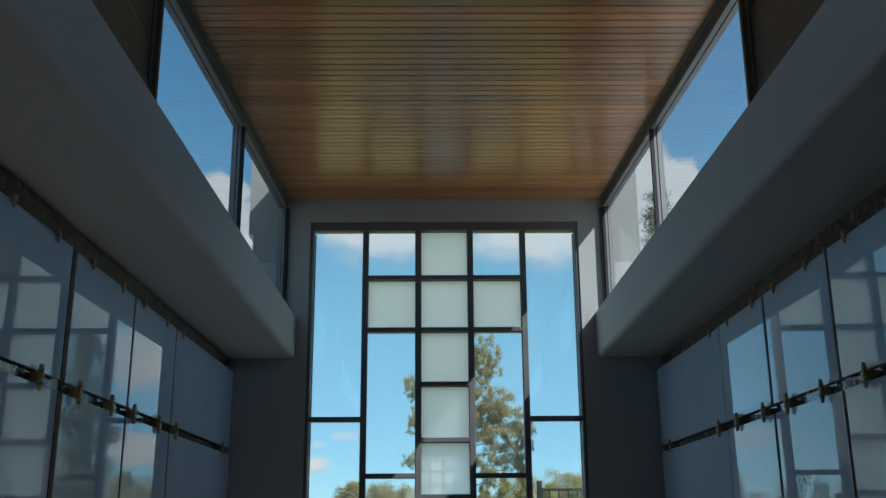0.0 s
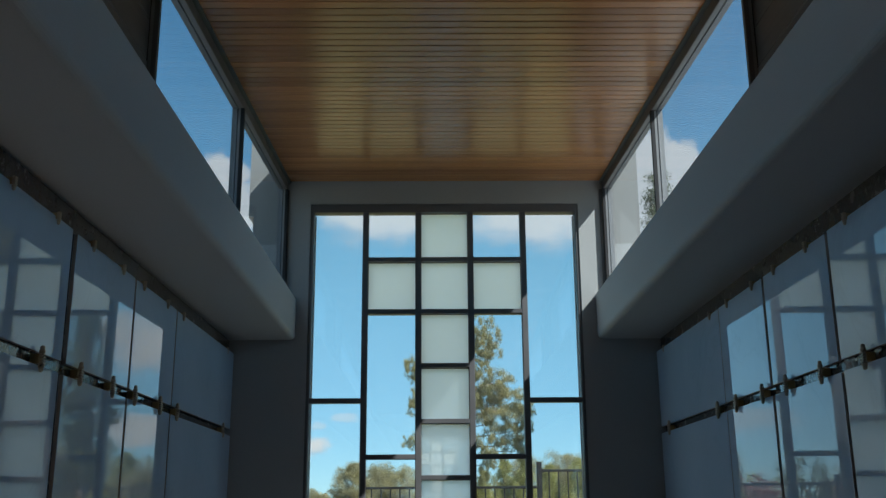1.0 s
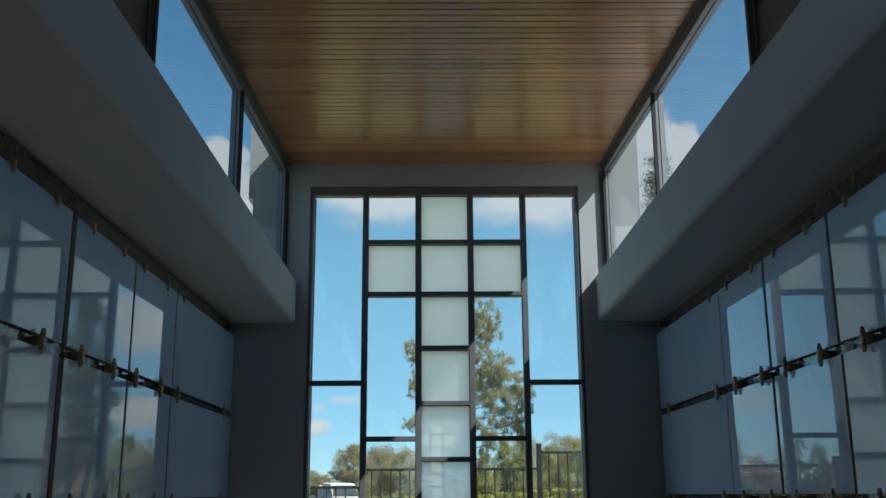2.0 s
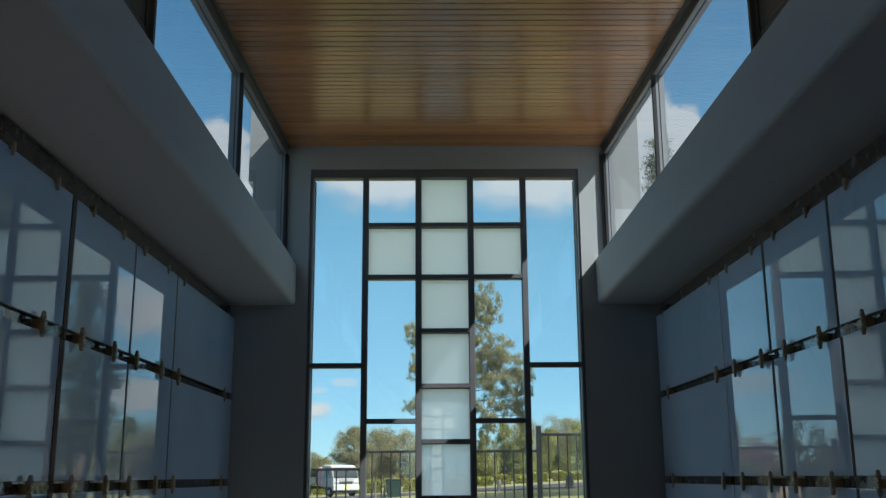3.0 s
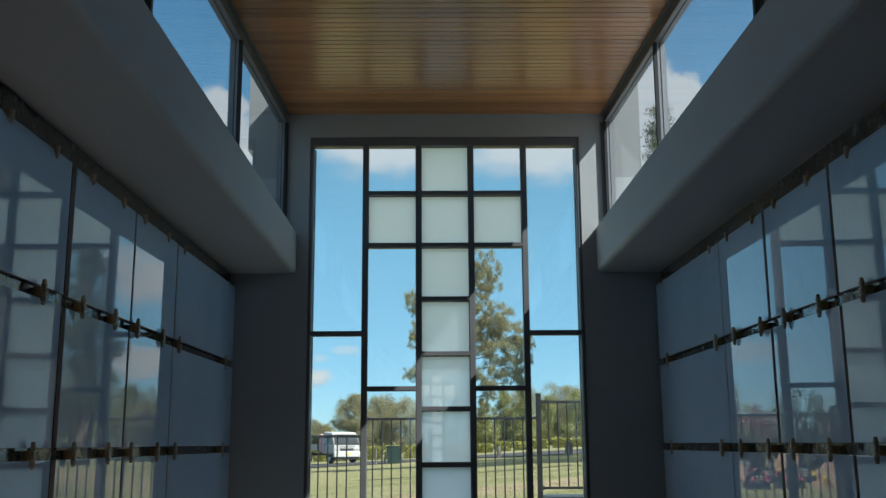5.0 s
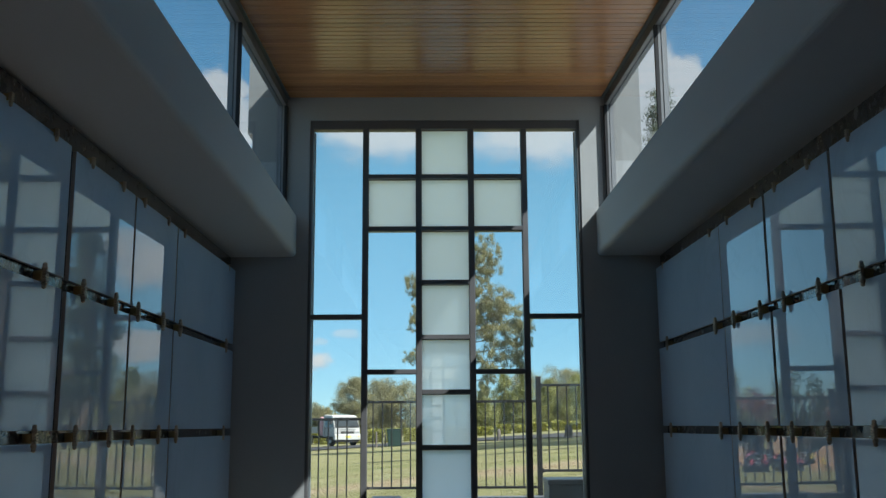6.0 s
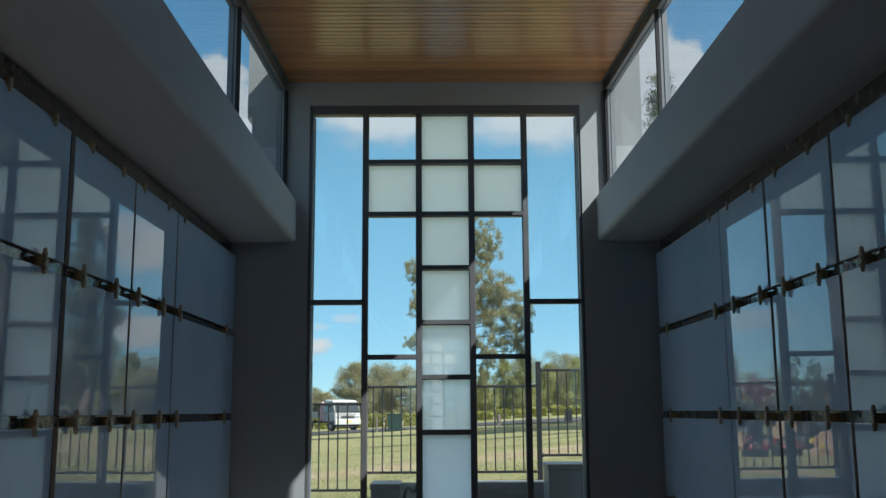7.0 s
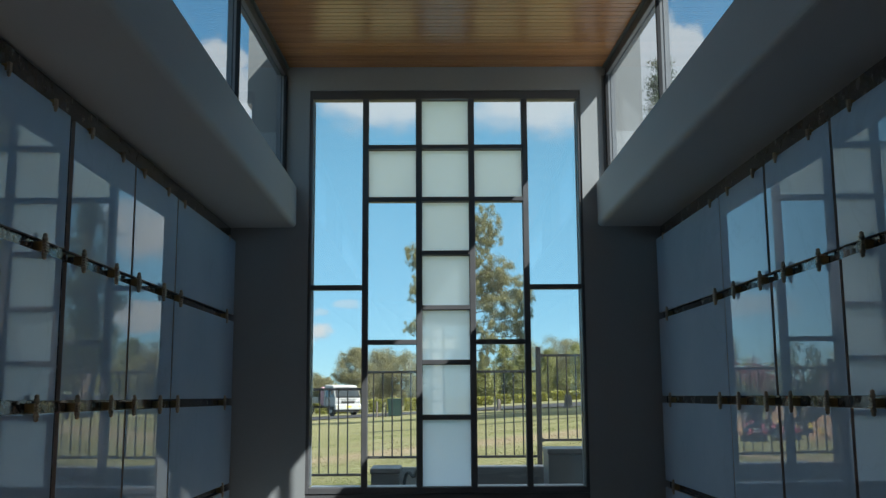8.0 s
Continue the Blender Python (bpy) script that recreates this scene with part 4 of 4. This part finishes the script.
# the tall feathery tree behind the window's cross
big = [(1.75, 0, 9.0, 0.80, 0.6, 0.9), (1.65, 0.3, 8.2, 0.80, 0.8, 0.7), (1.95, -0.3, 6.7, 1.0, 0.9, 0.8), (1.6, 0.4, 6.0, 0.8, 1.0, 0.9), (2.6, 0.2, 5.9, 1.05, 0.9, 0.8),
       (3.3, 0, 5.6, 0.6, 0.6, 0.8), (2.2, 0, 5.0, 1.1, 1.0, 0.75), (3.35, 0.2, 4.7, 0.5, 0.5, 0.65), (1.7, -0.2, 4.0, 0.7, 0.7, 0.7), (2.7, 0.1, 4.1, 0.7, 0.6, 0.6), (3.3, -0.1, 3.7, 0.45, 0.5, 0.6),
       (-1.75, 0, 7.5, 0.52, 0.6, 0.55), (-1.5, 0.2, 7.0, 0.4, 0.4, 0.4), (-1.4, 0, 6.1, 0.5, 0.5, 0.6), (-1.55, 0.1, 5.6, 0.5, 0.5, 0.4), (-1.65, 0, 4.1, 0.58, 0.5, 0.45), (-1.2, 0.2, 4.6, 0.4, 0.4, 0.3), (1.35, 0.1, 7.35, 0.5, 0.6, 0.6),
       (1.45, 0.0, 2.65, 0.35, 0.4, 0.65), (1.75, 0.1, 3.2, 0.4, 0.4, 0.4), (0.3, 0.2, 9.4, 1.1, 1.0, 1.2), (0.2, 0, 7.6, 1.2, 1.0, 1.2), (0.3, 0, 5.6, 1.2, 1.0, 1.0)]
plant_tree("feathery_tree", (0.72, 45.0), big, 120000, 0.055, 0.24, M_needle, "tall feathery olive-green tree with hanging sprays on the lawn", 11, droop=0.7, slim=0.14, hollow=0.0, sprays=40, fine=0.24, hang=1.2)

rs0 = np.random.RandomState(5)
BACK = [("gum_tree", -7.0, 87.5, 5.3, 3.4, 1.3, "r"), ("gum_tree", -10.4, 92, 3.4, 2.8, 0.5, "r"), ("gum_tree", -4.9, 89.5, 5.1, 4.5, 1.4, "r"), ("gum_tree", -2.3, 88, 4.9, 4.5, 1.4, "r"), ("gum_tree", -12.6, 98, 3.4, 4.0, 0.6, "r"),
        ("conifer_tree", 4.6, 95, 4.6, 3.4, 0.5, "c"), ("conifer_tree", 6.7, 97, 6.0, 3.6, 0.5, "c"), ("conifer_tree", 8.5, 95, 5.3, 3.2, 0.5, "c"),
        ("gum_tree", 10.2, 108, 5.6, 5.6, 0.8, "r"), ("conifer_tree", 11.2, 99, 4.8, 4.0, 0.4, "c"), ("gum_tree", 13.6, 104, 6.2, 5.0, 0.6, "r"), ("gum_tree", 14.6, 107, 5.6, 6.2, 0.4, "r"), ("conifer_tree", 13.9, 98, 5.2, 4.2, 0.4, "c"),
        ("gum_tree", 1.8, 100, 5.0, 5.4, 1.0, "r"),
        ("gum_tree", -15.4, 66, 5.4, 3.8, 1.6, "r"), ("gum_tree", -22.5, 62, 3.0, 5.0, 0.6, "r"), ("gum_tree", -30, 78, 5.0, 7.0, 1.0, "r"),
        ("gum_tree", 18, 75, 3.6, 5.0, 0.6, "r"), ("conifer_tree", 21, 76, 4.2, 4.0, 0.4, "c"), ("gum_tree", 26, 80, 4.8, 8.0, 1.0, "r"),
        ("pine_tree", 6.62, 27.8, 10.3, 1.25, 1.4, "p"), ("gum_tree", 18.4, 46, 13.0, 6.0, 2.0, "r"), ("gum_tree", 13.5, 36, 13.0, 4.6, 2.2, "r"),
        ("gum_tree", 16.0, 41, 13.0, 5.2, 2.2, "r"), ("gum_tree", 19.2, 49.8, 17.0, 6.6, 7.0, "s"),
        ("gum_tree", 18.8, 42, 19.0, 6.0, 9.0, "s"), ("gum_tree", 17.9, 36.5, 19.0, 6.4, 8.0, "s"), ("gum_tree", 17.4, 31.8, 19.0, 5.6, 9.0, "s")]
for k, (nm, x, y, h, w, low, typ) in enumerate(BACK):
    if typ == "p":
        plant_tree(nm, (x, y), cone_crown(h, w, low, rs0, 40, 0.32), 60000, 0.04, 0.22, M_pine, "tall slender dark pine beside the lawn", 30 + k, droop=0.3, slim=0.25, hollow=0.05)
    elif typ == "r":
        plant_tree(nm, (x, y), round_crown(h, w, low, rs0, 30), 40000, 0.054 if y > 80 and abs(x) < 15 else 0.065, 0.2, M_gum, "grey-green gum tree with an open crown beyond the lawn", 30 + k, droop=0.2, slim=0.35, group="gum trees", hollow=0.1)
    elif typ == "s":
        plant_tree(nm, (x, y), round_crown(h, w, low, rs0, 30), 30000, 0.13, 0.34, M_gum, "tall gum tree with a dense crown shading the lawn", 30 + k, droop=0.2, slim=0.4, group="gum trees", hollow=0.1)
    else:
        plant_tree(nm, (x, y), cone_crown(h, w, low, rs0), 27000, 0.07, 0.17, M_conifer, "green conifer with a dense tapering crown beyond the drive", 30 + k, slim=0.35, group="conifers", hollow=0.1)

# far wood
rs1 = np.random.RandomState(8)
cl = []
for k in range(150):
    x = rs1.uniform(-110, 110)
    y = 125 + rs1.uniform(0, 40)
    h = rs1.uniform(1.5, 4.2)
    s = rs1.uniform(2.0, 3.6)
    cl.append((x, y, ground_z(x, y) + h * 0.6, s, s, h * 0.62))
v, f = leaf_cloud(cl, 40000, 0.32, rs1, 0.1, 0.5, 0.4)
me = bpy.data.meshes.new("far_wood")
me.from_pydata(v.tolist(), [], f.tolist())
me.materials.append(M_gum)
tagged(new("far_wood", me), "far belt of grey-green trees", "trees", "", "stuff")


def hedge(x0, x1, y, h, seed, mat, label):
    rs = np.random.RandomState(seed)
    w = x1 - x0
    count = 1500
    p = (rs.random((count, 3)) - 0.5) * (w, 0.9, h) + (0, 0, h / 2)          # clipped box of leaves, denser at its skin
    side = rs.randint(0, 3, count)
    p[side == 0, 1] = -0.45
    p[side == 1, 2] = h
    p += rs.normal(size=(count, 3)) * 0.025
    a, c = rs.normal(size=(count, 3)) * 0.06, rs.normal(size=(count, 3)) * 0.045
    v = np.stack([p - a, p + c, p + a, p - c], 1).reshape(-1, 3)
    f = np.arange(count * 4).reshape(-1, 4)
    me = bpy.data.meshes.new("hedge")
    me.from_pydata(v.tolist(), [], f.tolist())
    me.materials.append(mat)
    ob = tagged(new("hedge", me), label, "hedge", "hedges")
    ob.location = ((x0 + x1) / 2, y, ground_z((x0 + x1) / 2, y))


for k in range(22):
    x = -16 + 1.5 * k
    hedge(x, x + 1.10 + 0.06 * (k % 2), 83.0 - 0.15 * x, 0.58 + 0.05 * (k % 3) + (0.34 if x < 0 else 0), 60 + k, M_hedge, "clipped yellow-green hedge block beside the drive")


# ------------------------------------------------------------ truck, bin, stakes
def wheel(parent, at, r=0.40, w=0.24):
    b = bmesh.new()
    tube(b, (0, -w / 2, 0), (0, w / 2, 0), r, None, 20)
    bevel_edges = [e for e in b.edges if len(e.link_faces) == 2 and any(len(fc.verts) > 4 for fc in e.link_faces)]
    bmesh.ops.bevel(b, geom=bevel_edges, offset=0.05, segments=2, affect="EDGES")
    wh = part("wheel", b, M_rubber, parent, "black rubber tyre", at=at)
    b = bmesh.new()
    tube(b, (0, -w / 2 - 0.005, 0), (0, w / 2 + 0.005, 0), r * 0.55, None, 16)
    part("rim", b, M_white, wh, "white steel rim")


def slab(bm, corners, depth):
    """A plate through four corners, pushed out by a vector."""
    f = bm.faces.new([bm.verts.new(p) for p in corners])
    ext = bmesh.ops.extrude_face_region(bm, geom=[f])
    bmesh.ops.translate(bm, vec=depth, verts=[g for g in ext["geom"] if isinstance(g, bmesh.types.BMVert)])
    return bm


def build_truck():
    """A white cab-over light truck with a tray, facing +x of its own frame."""
    ob = base("truck", "white light truck with a steel tray parked on the drive", "truck")
    hw = 0.96
    b = bmesh.new()
    prof = [(0.0, 0.60), (1.60, 0.60), (1.72, 0.72), (1.71, 1.22), (1.60, 1.48), (1.42, 1.86), (1.26, 2.00), (0.12, 2.04), (0.0, 1.95)]
    vs = []
    for yy in (-hw, hw):
        # the sides lean in above the waist
        vs.append([b.verts.new((x, yy * (1.0 - 0.10 * max(0.0, z - 1.25)), z)) for x, z in prof])
    n = len(prof)
    for i in range(n):
        b.faces.new((vs[0][i], vs[0][(i + 1) % n], vs[1][(i + 1) % n], vs[1][i]))
    b.faces.new(vs[0][::-1])
    b.faces.new(vs[1])
    bmesh.ops.recalc_face_normals(b, faces=b.faces)
    bevel_all(b, 0.10, 4)
    cab = part("cab", b, M_white, ob, "white pressed-steel cab", True)
    b = bmesh.new()
    slab(b, [(1.726, -0.90, 1.205), (1.726, 0.90, 1.205), (1.438, 0.83, 1.86), (1.438, -0.83, 1.86)], (-0.07, 0, -0.030))
    part("screen_surround", b, M_rubber, cab, "black surround of the windscreen")
    b = bmesh.new()
    slab(b, [(1.735, -0.80, 1.26), (1.735, 0.80, 1.26), (1.472, 0.74, 1.82), (1.472, -0.74, 1.82)], (-0.06, 0, -0.024))
    screen = part("windscreen", b, M_carglass, cab, "windscreen reflecting the sky")
    for y0, y1 in ((-0.55, -0.05), (0.10, 0.60)):
        b = bmesh.new()
        tube(b, (1.742, y0, 1.255), (1.690, y1, 1.37), 0.007, None, 5)
        part("wiper", b, M_rubber, screen)
    for s in (-1, 1):
        b = bmesh.new()
        slab(b, [(0.36, s * 0.968, 1.23), (1.56, s * 0.968, 1.23), (1.36, s * 0.912, 1.84), (0.36, s * 0.912, 1.84)], (0, -s * 0.03, 0))
        part("side_window", b, M_carglass, cab, "dark side window")
        b = bmesh.new()
        box(b, 0.36, 0.39, s * 0.962 - 0.006, s * 0.962 + 0.006, 0.70, 1.26)
        part("door_seam", b, M_rubber, cab)
        b = bmesh.new()
        box(b, 0.46, 0.62, s * 0.970 - 0.012, s * 0.970 + 0.012, 1.12, 1.16, 0.006)
        part("door_handle", b, M_rubber, cab)
        b = bmesh.new()
        box(b, 1.64, 1.745, s * 0.70 - 0.17, s * 0.70 + 0.17, 0.83, 1.00, 0.03, 2)
        part("headlight", b, M_steel, ob, "clear headlight")
        b = bmesh.new()
        box(b, 1.73, 1.842, s * 0.80 - 0.07, s * 0.80 + 0.07, 0.58, 0.66, 0.015)
        part("fog_light", b, M_yellow, ob, "amber lamp in the bumper")
        b = bmesh.new()
        box(b, 1.50, 1.58, s * 1.10 - 0.08, s * 1.10 + 0.08, 1.40, 1.76, 0.02)
        mirror = part("mirror", b, M_rubber, ob, "black door mirror")
        b = bmesh.new()
        tube(b, (1.54, s * 0.92, 1.70), (1.54, s * 1.06, 1.70), 0.014, None, 6)
        part("mirror_arm", b, M_rubber, mirror)
        b = bmesh.new()
        box(b, 0.62, 1.48, s * 0.90 - 0.07, s * 0.90 + 0.07, 0.42, 0.60, 0.02)
        part("wheel_arch", b, M_rubber, ob, "black wheel arch")
    b = bmesh.new()
    box(b, 1.70, 1.732, -0.50, 0.50, 0.80, 0.95, 0.02)
    part("grille", b, M_rubber, ob, "dark grille between the headlights")
    for z, w in ((0.99, 0.52), (1.08, 0.62)):
        b = bmesh.new()
        box(b, 1.70, 1.738, -w, w, z - 0.009, z + 0.009, 0.003)
        part("grille_bar", b, M_rubber, ob, "dark grille slot")
    b = bmesh.new()
    box(b, 1.69, 1.736, -0.84, 0.84, 1.185, 1.225, 0.008)
    part("cowl", b, M_rubber, cab, "black cowl under the windscreen")
    b = bmesh.new()
    box(b, 1.58, 1.83, -0.97, 0.97, 0.40, 0.76, 0.05, 3)
    part("bumper", b, M_white, ob, "white bumper")
    b = bmesh.new()
    box(b, 1.30, 1.72, -0.88, 0.88, 0.26, 0.398, 0.02)
    part("valance", b, M_rubber, ob, "black valance under the bumper")
    b = bmesh.new()
    box(b, 1.832, 1.845, -0.19, 0.19, 0.55, 0.66)
    part("number_plate", b, M_yellow, ob, "yellow plate")
    for yy in (-0.38, 0.38):
        b = bmesh.new()
        box(b, -3.2, 1.55, yy - 0.05, yy + 0.05, 0.50, 0.66)
        part("chassis_rail", b, M_rubber, ob, "dark chassis rail")
    b = bmesh.new()
    box(b, -3.3, -0.62, -1.0, 1.0, 0.82, 0.90, 0.01)
    tray = part("tray", b, M_steel, ob, "steel tray")
    for s in (-1, 1):
        b = bmesh.new()
        box(b, -3.28, -0.64, s * 0.98 - 0.015, s * 0.98 + 0.015, 0.90, 1.25, 0.005)
        part("side_board", b, M_steel, tray)
    b = bmesh.new()
    box(b, -0.66, -0.61, -0.95, 0.95, 0.90, 1.45, 0.01)
    part("headboard", b, M_rubber, tray, "dark headboard")
    b = bmesh.new()
    box(b, -0.50, -0.10, -0.93, -0.50, 0.66, 1.90, 0.12, 3)
    part("load", b, M_pink, tray, "pinkish wrapped load")
    for x in (1.05, -2.2):
        for s in (-1, 1):
            wheel(ob, (x, s * 0.80, 0.40))
    return ob


truck = build_truck()
tx, ty = -7.05, 71.44
truck.matrix_basis = pose(tx, ty, ground_z(tx, ty) + 0.06, 0, 0, -56.6) @ Matrix.Scale(1.06, 4)


def build_bin():
    ob = base("rubbish_bin", "dark green plastic rubbish bin on the lawn", "bin", (-2.36, 59.0, ground_z(-2.36, 59.0)))
    b = bmesh.new()
    bmesh.ops.create_cone(b, cap_ends=True, segments=4, radius1=0.50, radius2=0.60, depth=0.95, matrix=Matrix.Translation((0, 0, 0.475)) @ Matrix.Rotation(radians(45), 4, "Z"))
    bevel_all(b, 0.04, 2)
    part("body", b, M_bin, ob)
    b = bmesh.new()
    box(b, -0.455, 0.455, -0.455, 0.455, 0.945, 1.02, 0.03, 2)
    part("lid", b, M_bin, ob, "flat green lid")
    return ob


build_bin()


def build_post(x, y, h, r, label):
    ob = base("timber_post", label, "post", (x, y, ground_z(x, y) - 0.05), "timber posts")
    b = bmesh.new()
    for z0, z1, r0, r1 in ((0.0, 0.22 * h, 1.45 * r, 1.05 * r), (0.22 * h, 0.8 * h, 1.05 * r, 0.9 * r), (0.8 * h, h, 0.9 * r, 0.72 * r)):
        tube(b, (0, 0, z0), (0.02, 0, z1), r0, r1, 11)
    part("shaft", b, M_stake, ob)


build_post(-3.42, 59, 0.95, 0.06, "weathered timber post on the lawn")
build_post(-2.92, 59.4, 0.75, 0.05, "weathered timber post on the lawn")
build_post(3.73, 59, 0.72, 0.12, "short grey tree stump on the lawn")
build_post(7.85, 59.3, 0.80, 0.24, "broad grey tree stump on the lawn")


# ------------------------------------------------------------ graves
M_head = surface("black_granite", (0.012, 0.012, 0.014), (0.03, 0.03, 0.033), 0.2, coarse=4, fine=200, relief=0.0)
M_red = leafage("pink_flowers", (0.30, 0.05, 0.09), (0.50, 0.14, 0.20), 0.2)
M_yel = leafage("yellow_flowers", (0.65, 0.45, 0.02), (0.85, 0.7, 0.2), 0.2)
M_tan = surface("tan_sandstone", (0.32, 0.20, 0.13), (0.45, 0.30, 0.20), 0.8, coarse=3, fine=40)


def headstone(x, y, w, h, mat, flower, seed, label):
    ob = base("headstone", label, "headstone", (x, y, ground_z(x, y) - 0.02), "headstones")
    b = bmesh.new()
    box(b, -w * 0.62, w * 0.62, -0.22, 0.22, 0, 0.20, 0.015)
    part("plinth", b, mat, ob)
    b = bmesh.new()
    vs = []
    for yy in (-0.06, 0.06):
        row = [b.verts.new((-w / 2, yy, 0.20)), b.verts.new((w / 2, yy, 0.20))]
        for k in range(9):
            a = math.pi * k / 8
            row.append(b.verts.new((w / 2 * math.cos(a), yy, h - 0.16 + 0.16 * math.sin(a))))
        vs.append(row)
    n = len(vs[0])
    for i in range(n):
        b.faces.new((vs[0][i], vs[0][(i + 1) % n], vs[1][(i + 1) % n], vs[1][i]))
    b.faces.new(vs[0][::-1])
    b.faces.new(vs[1])
    slab = part("tablet", b, mat, ob, "polished tablet")
    b = bmesh.new()
    for k in range(4):
        z = h * 0.72 - 0.085 * k
        box(b, -w * (0.32 - 0.03 * k), w * (0.32 - 0.03 * k), -0.064, -0.060, z - 0.012, z + 0.012)
    part("inscription_bar", b, M_white, slab, "pale bars of lettering")
    if flower is not None:
        rs = np.random.RandomState(seed)
        v, f = leaf_cloud([(-w * 0.4, -0.3, 0.30, 0.12, 0.10, 0.10), (w * 0.35, -0.3, 0.28, 0.10, 0.10, 0.09)], 160, 0.022, rs, 0, 0.9, 0.3)
        me = bpy.data.meshes.new("flowers")
        me.from_pydata(v.tolist(), [], f.tolist())
        me.materials.append(flower)
        fl = new("flowers", me)
        fl.parent = ob
    return ob


k = 0
for row_y in (36, 43, 52):
    for i in range(9):
        x = -7.6 - 1.7 * i - (row_y - 36) * 0.37
        headstone(x, row_y + 0.3 * (i % 2), 0.75 + 0.1 * (k % 3), 0.85 + 0.08 * (k % 4), (M_head, M_tan, M_head)[k % 3], (M_red, None, M_yel, None, None)[(k + i) % 5], k,
                  "polished black headstone on the lawn" if k % 3 != 1 else "tan sandstone headstone on the lawn")
        k += 1
for row_y, x0 in ((27.5, -5.2), (31.5, -6.0)):
    for i in range(8):
        headstone(x0 - 1.0 * i, row_y + 0.25 * (i % 2), 0.5 + 0.06 * (i % 3), 0.50 + 0.05 * (k % 3), (M_head, M_head, M_tan)[k % 3], (M_red, M_yel, None, M_red)[k % 4], k,
                  "tan sandstone headstone with flowers on the lawn" if k % 3 == 2 else "polished black headstone on the lawn")
        k += 1


def shrub(x, y, h, w, mat, seed, label):
    """A rounded garden shrub: a few stems from one foot and a leafy crown down to the ground."""
    rs = np.random.RandomState(seed)
    ob = base("garden_shrub", label, "shrub", (x, y, ground_z(x, y) - 0.03), "shrubs behind the graves")
    b = bmesh.new()
    for _ in range(5):
        a = rs.uniform(0, 2 * math.pi)
        limb_mesh(b, (0, 0, 0), (0.3 * w * math.cos(a), 0.3 * w * math.sin(a), 0.7 * h), 0.05, 0.015, rs)
    part("stems", b, M_bark, ob)
    cl_ = [(rs.uniform(-0.4, 0.4) * w, rs.uniform(-0.3, 0.3) * w, rs.uniform(0.2, 0.8) * h, 0.22 * w, 0.22 * w, 0.22 * h) for _ in range(12)]
    v_, f_ = leaf_cloud(broken_up(cl_, 5, 0.55, rs), 5000, 0.05, rs, 0.1, 0.5, 0.1)
    me_ = bpy.data.meshes.new("crown")
    me_.from_pydata(v_.tolist(), [], f_.tolist())
    me_.materials.append(mat)
    part_ = new("crown", me_)
    part_.parent = ob


M_redleaf = leafage("red_leaves", (0.10, 0.035, 0.03), (0.24, 0.075, 0.07), 0.3)
for i in range(16):
    shrub(-8.4 - 1.35 * i, 40.5 + 0.55 * i + (i % 3), 2.3 + 0.5 * (i % 4), 2.6 + 0.4 * (i % 3), (M_pine, M_redleaf, M_conifer, M_pine)[i % 4], 200 + i,
          "red-leaved shrub behind the graves" if i % 4 == 1 else "dark green shrub behind the graves")
for i in range(6):
    headstone(13.5 + 1.8 * i, 46 + i % 2, 0.8, 0.95, (M_tan, M_head)[i % 2], (M_red, None)[i % 2], 90 + i,
              "tan sandstone headstone on the lawn" if i % 2 == 0 else "polished black headstone on the lawn")

# ------------------------------------------------------------ clouds
CLOUDS = [(-0.055, 0.300, 0.095, 0.045, 1.0, 0.72), (0.105, 0.296, 0.095, 0.045, 2.3, 0.72), (-0.1165, 0.0645, 0.021, 0.0125, 3.1, 0.9), (-0.0876, 0.092, 0.020, 0.007, 4.4, 0.4), (-0.1157, 0.084, 0.012, 0.006, 2.7, 0.35),
          (-0.250, 0.305, 0.112, 0.090, 5.2, 1.0), (0.232, 0.318, 0.095, 0.096, 6.6, 1.0), (0.312, 0.168, 0.080, 0.042, 7.7, 0.9), (0.302, 0.078, 0.070, 0.024, 9.3, 0.9), (-0.34, 0.085, 0.07, 0.018, 8.8, 0.45)]
for u, v, a, b_, seed, thick in CLOUDS:
    D = 1500.0
    bm = bmesh.new()
    bmesh.ops.create_grid(bm, x_segments=8, y_segments=8, size=1.0)
    for vert in bm.verts:
        vert.co = (vert.co.x * a * D, vert.co.y * b_ * D, 6.0 * (1 - vert.co.length_squared))
    cloud = solid("cloud_backdrop", bm, cloud_vapour("cloud_vapour", seed, thick, 0.155 if thick > 0.95 else 0.17), "soft white cloud far behind the trees", "cloud", "structure", smooth=True)
    eye = Vector((0, 0, 1.5))
    c = eye + Vector((u, 1.0, v)) * D
    d = (c - eye).normalized()
    right = Vector((d.y, -d.x, 0)).normalized()
    up = right.cross(d)
    cloud.matrix_world = Matrix.Translation(c) @ Matrix((right, up, -d)).transposed().to_4x4()
